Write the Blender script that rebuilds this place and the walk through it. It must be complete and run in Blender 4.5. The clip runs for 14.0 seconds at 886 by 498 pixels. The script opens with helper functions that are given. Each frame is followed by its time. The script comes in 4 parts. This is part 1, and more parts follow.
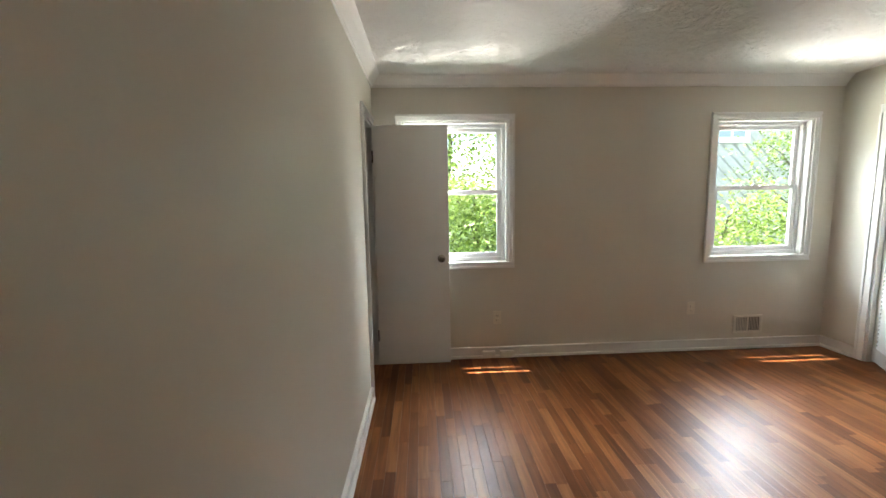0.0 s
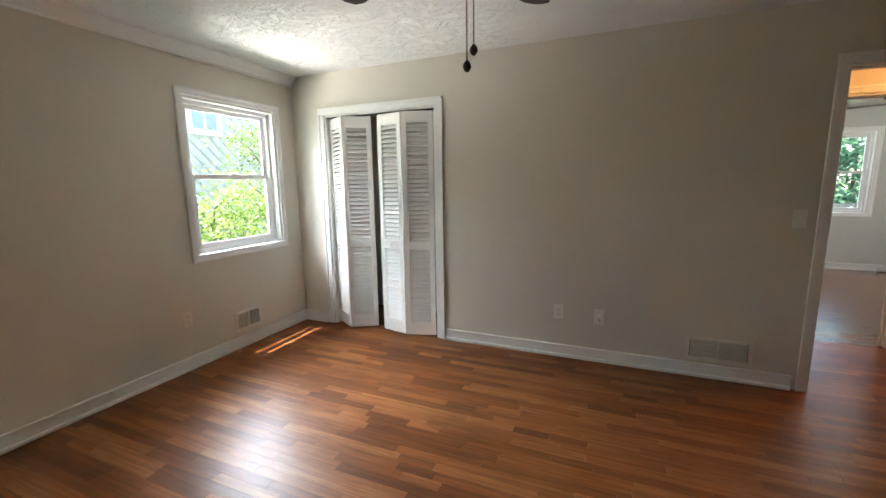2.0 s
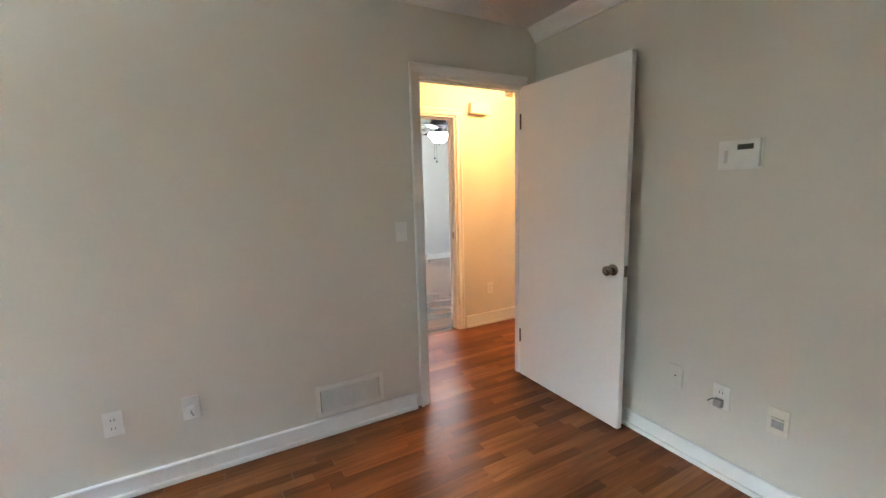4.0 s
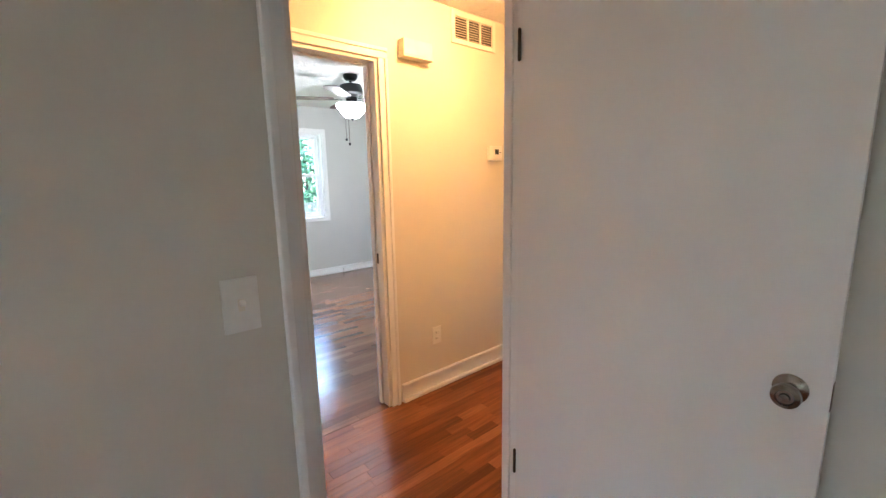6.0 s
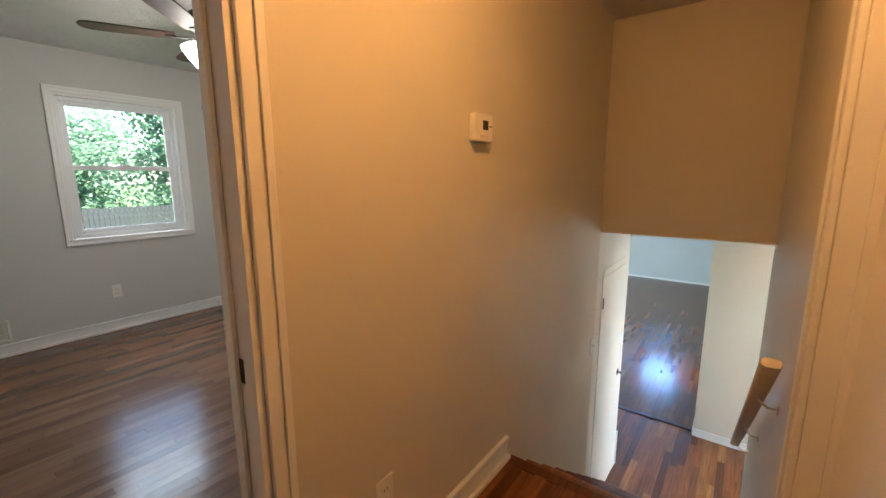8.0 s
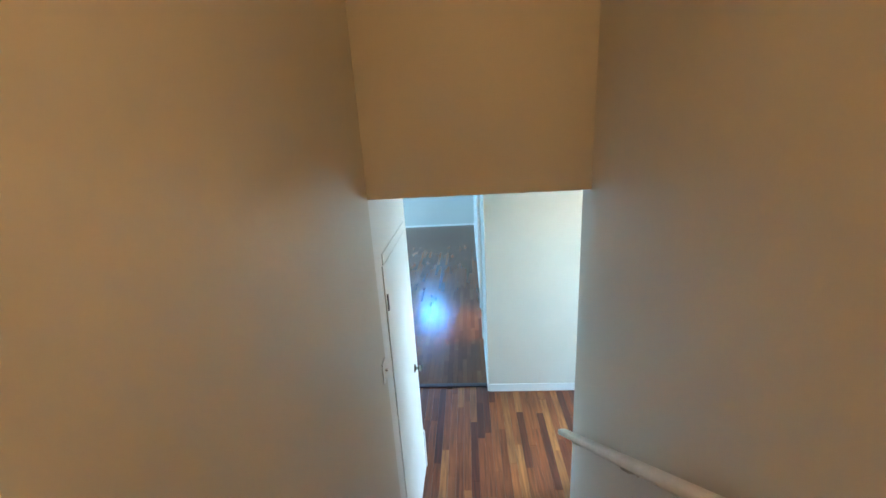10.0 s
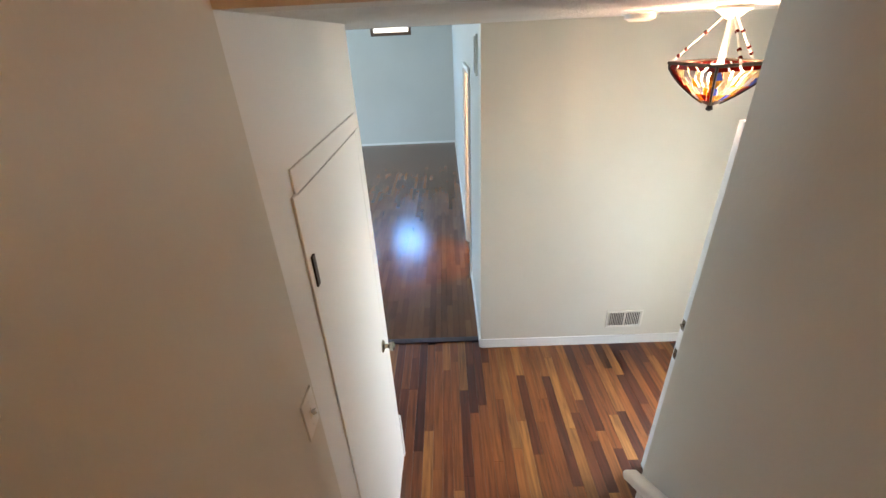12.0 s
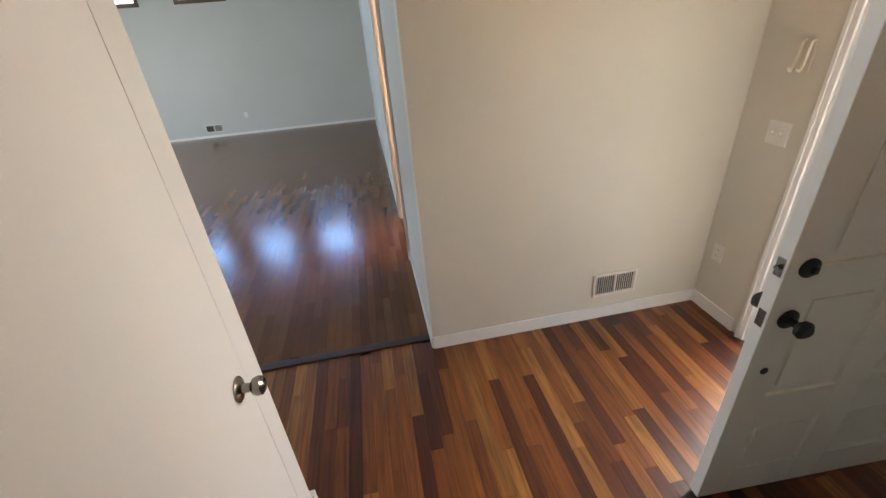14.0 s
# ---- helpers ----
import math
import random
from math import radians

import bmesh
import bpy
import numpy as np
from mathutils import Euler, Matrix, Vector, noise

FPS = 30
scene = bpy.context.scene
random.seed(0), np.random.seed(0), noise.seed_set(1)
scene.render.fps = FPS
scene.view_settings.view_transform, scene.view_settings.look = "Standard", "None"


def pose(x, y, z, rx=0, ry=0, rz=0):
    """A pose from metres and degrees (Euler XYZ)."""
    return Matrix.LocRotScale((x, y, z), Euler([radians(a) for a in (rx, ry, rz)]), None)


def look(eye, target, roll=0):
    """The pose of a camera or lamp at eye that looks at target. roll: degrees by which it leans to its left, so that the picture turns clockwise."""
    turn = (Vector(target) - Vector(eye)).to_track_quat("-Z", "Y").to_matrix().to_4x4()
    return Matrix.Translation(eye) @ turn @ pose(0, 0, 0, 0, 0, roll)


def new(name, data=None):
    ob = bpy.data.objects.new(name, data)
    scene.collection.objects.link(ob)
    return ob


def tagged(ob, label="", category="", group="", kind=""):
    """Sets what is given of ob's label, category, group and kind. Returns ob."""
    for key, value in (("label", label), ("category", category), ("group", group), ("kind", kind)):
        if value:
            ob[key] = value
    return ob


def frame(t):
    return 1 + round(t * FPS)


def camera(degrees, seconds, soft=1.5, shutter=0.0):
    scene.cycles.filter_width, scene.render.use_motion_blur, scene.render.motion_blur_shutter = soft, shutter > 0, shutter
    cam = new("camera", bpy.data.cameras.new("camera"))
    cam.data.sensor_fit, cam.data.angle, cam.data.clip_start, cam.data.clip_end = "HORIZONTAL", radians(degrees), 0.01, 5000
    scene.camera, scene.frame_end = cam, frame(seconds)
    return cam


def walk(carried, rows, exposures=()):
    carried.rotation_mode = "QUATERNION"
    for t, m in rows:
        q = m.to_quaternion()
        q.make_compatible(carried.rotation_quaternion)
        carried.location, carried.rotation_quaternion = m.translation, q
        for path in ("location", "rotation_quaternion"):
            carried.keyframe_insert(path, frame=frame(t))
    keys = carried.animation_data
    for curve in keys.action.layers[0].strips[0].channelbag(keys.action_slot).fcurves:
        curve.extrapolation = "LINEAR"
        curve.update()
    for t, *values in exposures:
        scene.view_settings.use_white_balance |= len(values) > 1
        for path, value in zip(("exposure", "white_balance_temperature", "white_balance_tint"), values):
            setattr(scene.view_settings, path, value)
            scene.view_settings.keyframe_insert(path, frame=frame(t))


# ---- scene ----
cam = camera(94.8, 14.0)
PATH = [
    (0, (0.061, 0.374, 1.411), (0.16, 2.357, 1.164), -1.0),
    (0.5, (0.103, 0.433, 1.395), (0.656, 2.334, 1.111), -0.8),
    (1, (0.245, 0.592, 1.399), (1.272, 2.277, 1.077), -0.7),
    (1.5, (0.398, 0.763, 1.381), (1.874, 2.071, 1.047), -0.6),
    (2, (0.502, 0.888, 1.383), (2.317, 1.665, 1.063), -0.8),
    (2.5, (0.679, 0.897, 1.337), (2.647, 1.111, 1.05), -1.0),
    (3, (0.926, 0.848, 1.371), (2.883, 0.546, 1.089), -1.4),
    (3.5, (1.194, 0.797, 1.381), (3.05, 0.107, 1.103), -1.5),
    (3.7, (1.316, 0.788, 1.382), (3.123, -0.02, 1.094), -1.5),
    (5.8, (2.656, 0.165, 1.355), (4.18, -1.086, 1.022), -1.4),
    (6, (2.809, 0.038, 1.382), (4.319, -1.228, 1.04), -1.1),
    (6.5, (3.13, -0.159, 1.378), (4.61, -1.471, 1.081), -0.6),
    (7, (3.416, -0.347, 1.412), (4.85, -1.711, 1.123), -0.2),
    (7.5, (3.692, -0.581, 1.381), (5.093, -1.982, 1.111), 0.6),
    (8, (3.958, -0.751, 1.363), (5.136, -2.33, 1.018), -0.2),
    (8.5, (4.184, -0.94, 1.355), (5.019, -2.722, 1.013), -2.6),
    (9, (4.29, -1.261, 1.354), (4.826, -3.147, 0.959), -4.4),
    (9.2, (4.31, -1.403, 1.361), (4.74, -3.306, 0.924), -4.6),
    (11.3, (4.421, -2.758, 1.058), (4.408, -4.541, 0.152), -1.2),
    (11.5, (4.452, -2.837, 1.048), (4.488, -4.588, 0.083), -2.0),
    (12, (4.436, -3.051, 0.915), (4.472, -4.821, -0.016), -2.8),
    (12.5, (4.405, -3.236, 0.77), (4.323, -4.972, -0.218), -2.0),
    (13, (4.427, -3.45, 0.61), (4.325, -5.19, -0.371), -3.4),
    (13.5, (4.407, -3.649, 0.427), (4.183, -5.374, -0.56), -3.4),
    (14, (4.392, -3.859, 0.269), (4.127, -5.589, -0.699), -4.8),
]
walk(cam, [(t, look(eye, target, roll)) for t, eye, target, roll in PATH],
     exposures=[(0, 3.05, 6700, 10), (2.0, 3.1, 6500, 11), (3.0, 3.75, 6200, 8), (3.7, 4.3, 5800, 7), (5.8, 4.15, 5500, 10), (6.5, 3.85, 5700, 11),
                (7.5, 3.0, 6400, 12), (8.0, 2.8, 6500, 11), (8.5, 2.8, 6200, 8), (9.2, 3.05, 4700, -7), (11.3, 2.9, 6200, 9), (12.5, 2.55, 6900, 17), (13.5, 2.25, 7200, 18), (14, 2.05, 7800, 23)])

# ---- plan (metres) ----
XW, XE, YS, YN, H = -0.33, 3.718, -1.19, 3.835, 2.395     # bedroom
HW, HE = 3.80, 4.80                                      # hall and stair walls
F, FC = -1.548, 0.966                                    # foyer floor and ceiling
STAIR = -2.40                                            # top nosing
HD = -3.805                                              # wall over the stair
BX, BN, BS = 8.476, -0.20, -4.2                          # second bedroom
FW, FS = 2.36, -5.84                                     # foyer walls
LS, LE, LC = -13.63, 10.6, 2.3                           # living room
OUT = -1.75                                              # ground outside

# ---- world, sun, lamps ----
world = bpy.data.worlds.new("world")
scene.world = world
world.use_nodes = True
sky = world.node_tree.nodes.new("ShaderNodeTexSky")
sky.sky_type, sky.sun_disc = "NISHITA", False
sky.sun_elevation, sky.sun_rotation = radians(75), radians(-26)
bg = world.node_tree.nodes["Background"]
bg.inputs["Strength"].default_value = 0.135
world.node_tree.links.new(sky.outputs["Color"], bg.inputs["Color"])


def sun_lamp():
    data = bpy.data.lights.new("sun", "SUN")
    data.energy, data.angle, data.color = 4.5, radians(0.5), (1.0, 0.95, 0.86)
    ob = new("sun", data)
    # the way of the light: down, towards the house and a little to the east
    way = Vector((0.115, -0.235, -1.0))
    ob.matrix_world = Matrix.Translation((0, 8, 20)) @ way.to_track_quat("-Z", "Y").to_matrix().to_4x4()


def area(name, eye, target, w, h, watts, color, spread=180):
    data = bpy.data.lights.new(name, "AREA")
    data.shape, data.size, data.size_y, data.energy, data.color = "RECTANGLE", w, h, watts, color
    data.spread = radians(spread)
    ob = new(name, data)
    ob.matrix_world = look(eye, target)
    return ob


def point(name, at, watts, color, radius=0.05):
    data = bpy.data.lights.new(name, "POINT")
    data.energy, data.color, data.shadow_soft_size = watts, color, radius
    ob = new(name, data)
    ob.location = at
    return ob


sun_lamp()
DAY = (0.88, 0.97, 1.0)
area("sky_light_window_1", (0.4, 6.5, 3.65), (0.45, 3.9, 1.4), 3.0, 1.9, 58, DAY)
area("sky_light_window_2", (4.2, 6.4, 3.60), (2.95, 3.9, 1.4), 3.0, 1.9, 108, DAY)
# added unseen lamps below the sills, in place of the sunlit garden's upward bounce
area("bounce_fill_window_1", (0.40, 6.5, -0.45), (0.45, 3.6, 1.60), 2.4, 1.2, 24, (1.0, 0.98, 0.92))
area("bounce_fill_window_2", (3.20, 6.5, -0.45), (2.95, 3.6, 1.60), 2.4, 1.2, 34, (1.0, 0.98, 0.92))
area("sky_light_bedroom_two", (9.75, -2.05, 3.0), (8.5, -2.05, 1.45), 2.2, 1.6, 12.5, (0.80, 0.95, 1.0))
area("sky_light_front_door", (1.1, -5.5, 0.4), (3.3, -5.1, -1.5), 1.4, 1.0, 26, (0.88, 0.97, 1.0), 150)
area("sky_light_living", (10.4, -9.5, 0.4), (7.0, -9.5, -1.2), 3.0, 1.6, 55, (0.60, 0.84, 1.0))
area("sky_light_high_windows", (7.1, -14.75, 2.1), (7.0, -10.5, -0.4), 4.6, 0.8, 78, (0.17, 0.48, 1.0))
point("hall_bulb", (4.22, -1.45, 2.26), 2.4, (1.0, 0.40, 0.10), 0.06)
point("foyer_bulb", (3.35, -4.80, 0.74), 6.9, (1.0, 0.60, 0.40), 0.03)
point("fan_bulb", (6.60, -2.0, 2.03), 2.3, (1.0, 0.93, 0.85), 0.05)
point("kitchen_bulb", (3.3, -7.5, -0.1), 20, (1.0, 0.6, 0.3), 0.1)


# ---- materials ----
def nodes(name, rough=0.5, metal=0.0, spec=0.5):
    m = bpy.data.materials.new(name)
    m.use_nodes = True
    t = m.node_tree
    b = t.nodes["Principled BSDF"]
    b.inputs["Roughness"].default_value, b.inputs["Metallic"].default_value = rough, metal
    b.inputs["Specular IOR Level"].default_value = spec
    return m, t, b


def tex(t, kind, scale, detail=4.0, space="Object", stretch=None, rough=0.55):
    co = t.nodes.new("ShaderNodeTexCoord")
    n = t.nodes.new(kind)
    n.inputs["Scale"].default_value = scale
    if kind == "ShaderNodeTexNoise":
        n.inputs["Detail"].default_value, n.inputs["Roughness"].default_value = detail, rough
    src = co.outputs[space]
    if stretch:
        mp = t.nodes.new("ShaderNodeMapping")
        mp.inputs["Scale"].default_value = stretch
        t.links.new(src, mp.inputs["Vector"])
        src = mp.outputs["Vector"]
    t.links.new(src, n.inputs["Vector"])
    return n


def ramp(t, src, stops):
    r = t.nodes.new("ShaderNodeValToRGB")
    while len(r.color_ramp.elements) < len(stops):
        r.color_ramp.elements.new(0.5)
    for e, (p, c) in zip(r.color_ramp.elements, stops):
        e.position, e.color = p, (*c, 1)
    t.links.new(src, r.inputs["Fac"])
    return r.outputs["Color"]


def mixc(t, kind, fac, a, b):
    n = t.nodes.new("ShaderNodeMix")
    n.data_type, n.blend_type = "RGBA", kind
    n.inputs[0].default_value = fac if not hasattr(fac, "links") else 0.5
    if hasattr(fac, "links"):
        t.links.new(fac, n.inputs[0])
    for sock, v in ((n.inputs[6], a), (n.inputs[7], b)):
        if hasattr(v, "links"):
            t.links.new(v, sock)
        else:
            sock.default_value = (*v, 1)
    return n.outputs[2]


def bump(t, b, src, strength, distance):
    n = t.nodes.new("ShaderNodeBump")
    n.inputs["Strength"].default_value, n.inputs["Distance"].default_value = strength, distance
    t.links.new(src, n.inputs["Height"])
    t.links.new(n.outputs["Normal"], b.inputs["Normal"])
    return n


def paint(name, color, rough=0.55, grain=0.08, spread=0.06, relief=0.0015, size=60.0):
    """Rolled or brushed paint: fine stipple, faint blotches, uneven sheen."""
    m, t, b = nodes(name, rough, 0, 0.45)
    big = tex(t, "ShaderNodeTexNoise", 1.3, 5, "Object")
    fine = tex(t, "ShaderNodeTexNoise", size, 3, "Object")
    lo = tuple(c * (1 - spread) for c in color)
    hi = tuple(min(1, c * (1 + spread)) for c in color)
    base = ramp(t, big.outputs["Fac"], [(0.3, lo), (0.7, hi)])
    t.links.new(base, b.inputs["Base Color"])
    sheen = t.nodes.new("ShaderNodeMapRange")
    sheen.inputs["To Min"].default_value, sheen.inputs["To Max"].default_value = rough - 0.08, rough + 0.1
    t.links.new(big.outputs["Fac"], sheen.inputs["Value"])
    t.links.new(sheen.outputs["Result"], b.inputs["Roughness"])
    bump(t, b, fine.outputs["Fac"], grain * 4, relief)
    return m


def wood_floor(name, stops, rough, contrast, coat=0.35, spec=0.4):
    """Strip floor: each strip its own tone, grain along y, worn polyurethane."""
    m, t, b = nodes(name, rough, 0, spec)
    info = t.nodes.new("ShaderNodeObjectInfo")
    geo = t.nodes.new("ShaderNodeNewGeometry")
    add = t.nodes.new("ShaderNodeMath")
    add.operation = "ADD"
    t.links.new(info.outputs["Random"], add.inputs[0])
    t.links.new(geo.outputs["Random Per Island"], add.inputs[1])
    fr = t.nodes.new("ShaderNodeMath")
    fr.operation = "FRACT"
    t.links.new(add.outputs[0], fr.inputs[0])
    tone = ramp(t, fr.outputs[0], stops)
    co = t.nodes.new("ShaderNodeTexCoord")
    off = t.nodes.new("ShaderNodeVectorMath")
    off.operation = "MULTIPLY_ADD"
    comb = t.nodes.new("ShaderNodeCombineXYZ")
    for k in range(3):
        t.links.new(fr.outputs[0], comb.inputs[k])
    t.links.new(comb.outputs[0], off.inputs[0])
    off.inputs[1].default_value = (13.0, 29.0, 7.0)
    pos = geo.outputs["Position"]
    t.links.new(pos, off.inputs[2])
    mp = t.nodes.new("ShaderNodeMapping")
    mp.inputs["Scale"].default_value = (55, 3.0, 20)
    t.links.new(off.outputs[0], mp.inputs["Vector"])
    grain = t.nodes.new("ShaderNodeTexNoise")
    grain.inputs["Scale"].default_value, grain.inputs["Detail"].default_value = 1.0, 6
    grain.inputs["Distortion"].default_value = 0.6
    t.links.new(mp.outputs["Vector"], grain.inputs["Vector"])
    gcol = ramp(t, grain.outputs["Fac"], [(0.3, (1 - contrast,) * 3), (0.65, (1.0, 1.0, 1.0))])
    col = mixc(t, "MULTIPLY", 1.0, tone, gcol)
    stain = t.nodes.new("ShaderNodeTexNoise")
    stain.inputs["Scale"].default_value, stain.inputs["Detail"].default_value = 2.2, 4
    t.links.new(pos, stain.inputs["Vector"])
    scol = ramp(t, stain.outputs["Fac"], [(0.35, (0.82, 0.80, 0.78)), (0.65, (1.0, 1.0, 1.0))])
    col = mixc(t, "MULTIPLY", 1.0, col, scol)
    t.links.new(col, b.inputs["Base Color"])
    rr = t.nodes.new("ShaderNodeMapRange")
    rr.inputs["To Min"].default_value, rr.inputs["To Max"].default_value = rough - 0.04, rough + 0.07
    wear = t.nodes.new("ShaderNodeTexNoise")
    wear.inputs["Scale"].default_value, wear.inputs["Detail"].default_value = 5.0, 5
    t.links.new(pos, wear.inputs["Vector"])
    t.links.new(wear.outputs["Fac"], rr.inputs["Value"])
    t.links.new(rr.outputs["Result"], b.inputs["Roughness"])
    b.inputs["Coat Weight"].default_value = coat
    b.inputs["Coat Roughness"].default_value = 0.17
    wavy = t.nodes.new("ShaderNodeTexNoise")
    wavy.inputs["Scale"].default_value = 1.0
    mp2 = t.nodes.new("ShaderNodeMapping")
    mp2.inputs["Scale"].default_value = (17, 1.6, 1)
    t.links.new(off.outputs[0], mp2.inputs["Vector"])
    t.links.new(mp2.outputs["Vector"], wavy.inputs["Vector"])
    bm_ = bump(t, b, wavy.outputs["Fac"], 0.2, 0.003)
    t.links.new(bm_.outputs["Normal"], b.inputs["Coat Normal"])
    return m


def plain(name, color, rough=0.4, metal=0.0, vary=0.08, scale=30.0, relief=0.0):
    m, t, b = nodes(name, rough, metal)
    n = tex(t, "ShaderNodeTexNoise", scale, 4)
    t.links.new(ramp(t, n.outputs["Fac"], [(0.3, tuple(c * (1 - vary) for c in color)), (0.7, tuple(min(1, c * (1 + vary)) for c in color))]), b.inputs["Base Color"])
    if relief:
        bump(t, b, n.outputs["Fac"], 0.4, relief)
    return m


def glass(name, tint=(1, 1, 1), rough=0.0):
    m, t, b = nodes(name, rough)
    b.inputs["Base Color"].default_value = (*tint, 1)
    b.inputs["Transmission Weight"].default_value, b.inputs["IOR"].default_value = 1.0, 1.02
    b.inputs["Specular IOR Level"].default_value = 0.5
    return m


def stained(name, color):
    """Lit art glass: thin, mottled and translucent."""
    m, t, b = nodes(name, 0.25)
    out = t.nodes["Material Output"]
    n = tex(t, "ShaderNodeTexNoise", 40, 3)
    col = ramp(t, n.outputs["Fac"], [(0.3, tuple(c * 0.75 for c in color)), (0.7, color)])
    tr = t.nodes.new("ShaderNodeBsdfTranslucent")
    t.links.new(col, tr.inputs["Color"])
    t.links.new(col, b.inputs["Base Color"])
    mx = t.nodes.new("ShaderNodeMixShader")
    mx.inputs[0].default_value = 0.25
    t.links.new(tr.outputs[0], mx.inputs[1])
    t.links.new(b.outputs[0], mx.inputs[2])
    t.links.new(mx.outputs[0], out.inputs["Surface"])
    return m


def glow(name, color, strength):
    m, t, b = nodes(name, 0.3)
    b.inputs["Base Color"].default_value = (0.9, 0.9, 0.9, 1)
    b.inputs["Emission Color"].default_value = (*color, 1)
    b.inputs["Emission Strength"].default_value = strength
    return m


def leaf_mat(name, lo, hi):
    m, t, b = nodes(name, 0.5)
    out = t.nodes["Material Output"]
    geo = t.nodes.new("ShaderNodeNewGeometry")
    col = ramp(t, geo.outputs["Random Per Island"], [(0.0, lo), (1.0, hi)])
    t.links.new(col, b.inputs["Base Color"])
    tr = t.nodes.new("ShaderNodeBsdfTranslucent")
    t.links.new(col, tr.inputs["Color"])
    mx = t.nodes.new("ShaderNodeMixShader")
    mx.inputs[0].default_value = 0.45
    t.links.new(b.outputs[0], mx.inputs[1])
    t.links.new(tr.outputs[0], mx.inputs[2])
    t.links.new(mx.outputs[0], out.inputs["Surface"])
    return m


WALL = paint("wall_paint", (0.64, 0.612, 0.535), 0.42, 0.10, 0.03)
GREYWALL = paint("grey_wall_paint", (0.56, 0.56, 0.53), 0.5, 0.10, 0.03)
WHITE = paint("white_trim_paint", (0.80, 0.80, 0.78), 0.38, 0.05, 0.03, 0.0008, 25)
DOORW = paint("white_door_paint", (0.78, 0.775, 0.75), 0.42, 0.06, 0.03, 0.001, 35)
VINYL = plain("white_vinyl", (0.80, 0.81, 0.81), 0.35, 0, 0.02, 4)
PLASTIC = plain("white_plastic", (0.76, 0.75, 0.71), 0.35, 0, 0.04, 20)
IVORY = plain("ivory_plastic", (0.72, 0.68, 0.58), 0.4, 0, 0.05, 20)
VENTW = plain("white_enamel", (0.74, 0.71, 0.64), 0.4, 0, 0.06, 15)
# near-black standing in for shade in slots, grilles and gaps; also the subfloor
DARK = plain("dark_void", (0.02, 0.018, 0.015), 0.8, 0, 0.2, 10)
NICKEL = plain("satin_nickel", (0.27, 0.24, 0.20), 0.22, 1.0, 0.1, 60)
BRASS = plain("aged_brass", (0.35, 0.27, 0.16), 0.35, 1.0, 0.2, 60)
BLACK = plain("black_metal", (0.015, 0.015, 0.016), 0.4, 0.3, 0.2, 50)
BRONZE = plain("dark_bronze", (0.06, 0.045, 0.035), 0.4, 0.8, 0.2, 50)
SCREEN = plain("grey_display", (0.05, 0.055, 0.05), 0.2, 0, 0.1, 10)
STUB = plain("grey_cable_jacket", (0.32, 0.31, 0.29), 0.5, 0, 0.15, 40)
BLADE = plain("walnut_blade", (0.035, 0.014, 0.009), 0.6, 0, 0.3, 12)
BROWNWOOD = plain("brown_window_wood", (0.10, 0.05, 0.03), 0.5, 0, 0.3, 18)
THRESH = plain("dark_threshold_wood", (0.035, 0.018, 0.02), 0.4, 0, 0.3, 18)
RAILW = plain("pale_rail_paint", (0.78, 0.74, 0.66), 0.4, 0, 0.06, 20)
PANE = glass("window_glass")
FROST = glow("lit_frosted_glass", (1.0, 0.95, 0.88), 3.7)
BULB = glow("lit_bulb", (1.0, 0.75, 0.45), 5.8)
OAK = wood_floor("oak_strip_floor", [(0.0, (0.155, 0.049, 0.016)), (0.2, (0.215, 0.073, 0.023)), (0.45, (0.265, 0.094, 0.031)), (0.65, (0.305, 0.114, 0.039)), (0.85, (0.35, 0.14, 0.052)), (0.95, (0.40, 0.168, 0.066)), (1.0, (0.19, 0.062, 0.02))], 0.325, 0.42, 0.0, 0.21)
OAK2 = wood_floor("brown_oak_strip_floor", [(0.0, (0.13, 0.06, 0.032)), (0.5, (0.19, 0.092, 0.05)), (1.0, (0.26, 0.135, 0.078))], 0.19, 0.3, 0.2)
TIGER = wood_floor("tigerwood_floor", [(0.0, (0.066, 0.012, 0.005)), (0.22, (0.12, 0.027, 0.008)), (0.5, (0.21, 0.058, 0.014)), (0.75, (0.28, 0.09, 0.021)), (0.93, (0.41, 0.17, 0.045)), (1.0, (0.055, 0.011, 0.004))], 0.335, 0.55, 0.5)
DARKOAK = wood_floor("dark_strip_floor", [(0.0, (0.12, 0.044, 0.019)), (0.5, (0.17, 0.068, 0.030)), (1.0, (0.20, 0.085, 0.038))], 0.18, 0.2, 0.1)


def ceiling_mat():
    """Stomp-brushed ceiling: irregular ridges under white paint."""
    m, t, b = nodes("stomped_ceiling_paint", 0.8, 0, 0.2)
    n1 = tex(t, "ShaderNodeTexNoise", 8, 6, "Object", None, 0.72)
    n1.inputs["Distortion"].default_value = 1.8
    n2 = tex(t, "ShaderNodeTexNoise", 1.1, 3)
    r = ramp(t, n1.outputs["Fac"], [(0.42, (0, 0, 0)), (0.6, (1, 1, 1))])
    t.links.new(ramp(t, n2.outputs["Fac"], [(0.3, (0.76, 0.755, 0.73)), (0.7, (0.84, 0.835, 0.81))]), b.inputs["Base Color"])
    bump(t, b, r, 1.0, 0.009)
    return m


CEIL = ceiling_mat()


# ---- mesh helpers ----
def box(bm, x0, x1, y0, y1, z0, z1):
    v = [bm.verts.new((x, y, z)) for x in (x0, x1) for y in (y0, y1) for z in (z0, z1)]
    for f in ((0, 1, 3, 2), (4, 6, 7, 5), (0, 4, 5, 1), (2, 3, 7, 6), (0, 2, 6, 4), (1, 5, 7, 3)):
        bm.faces.new([v[i] for i in f])
    return v


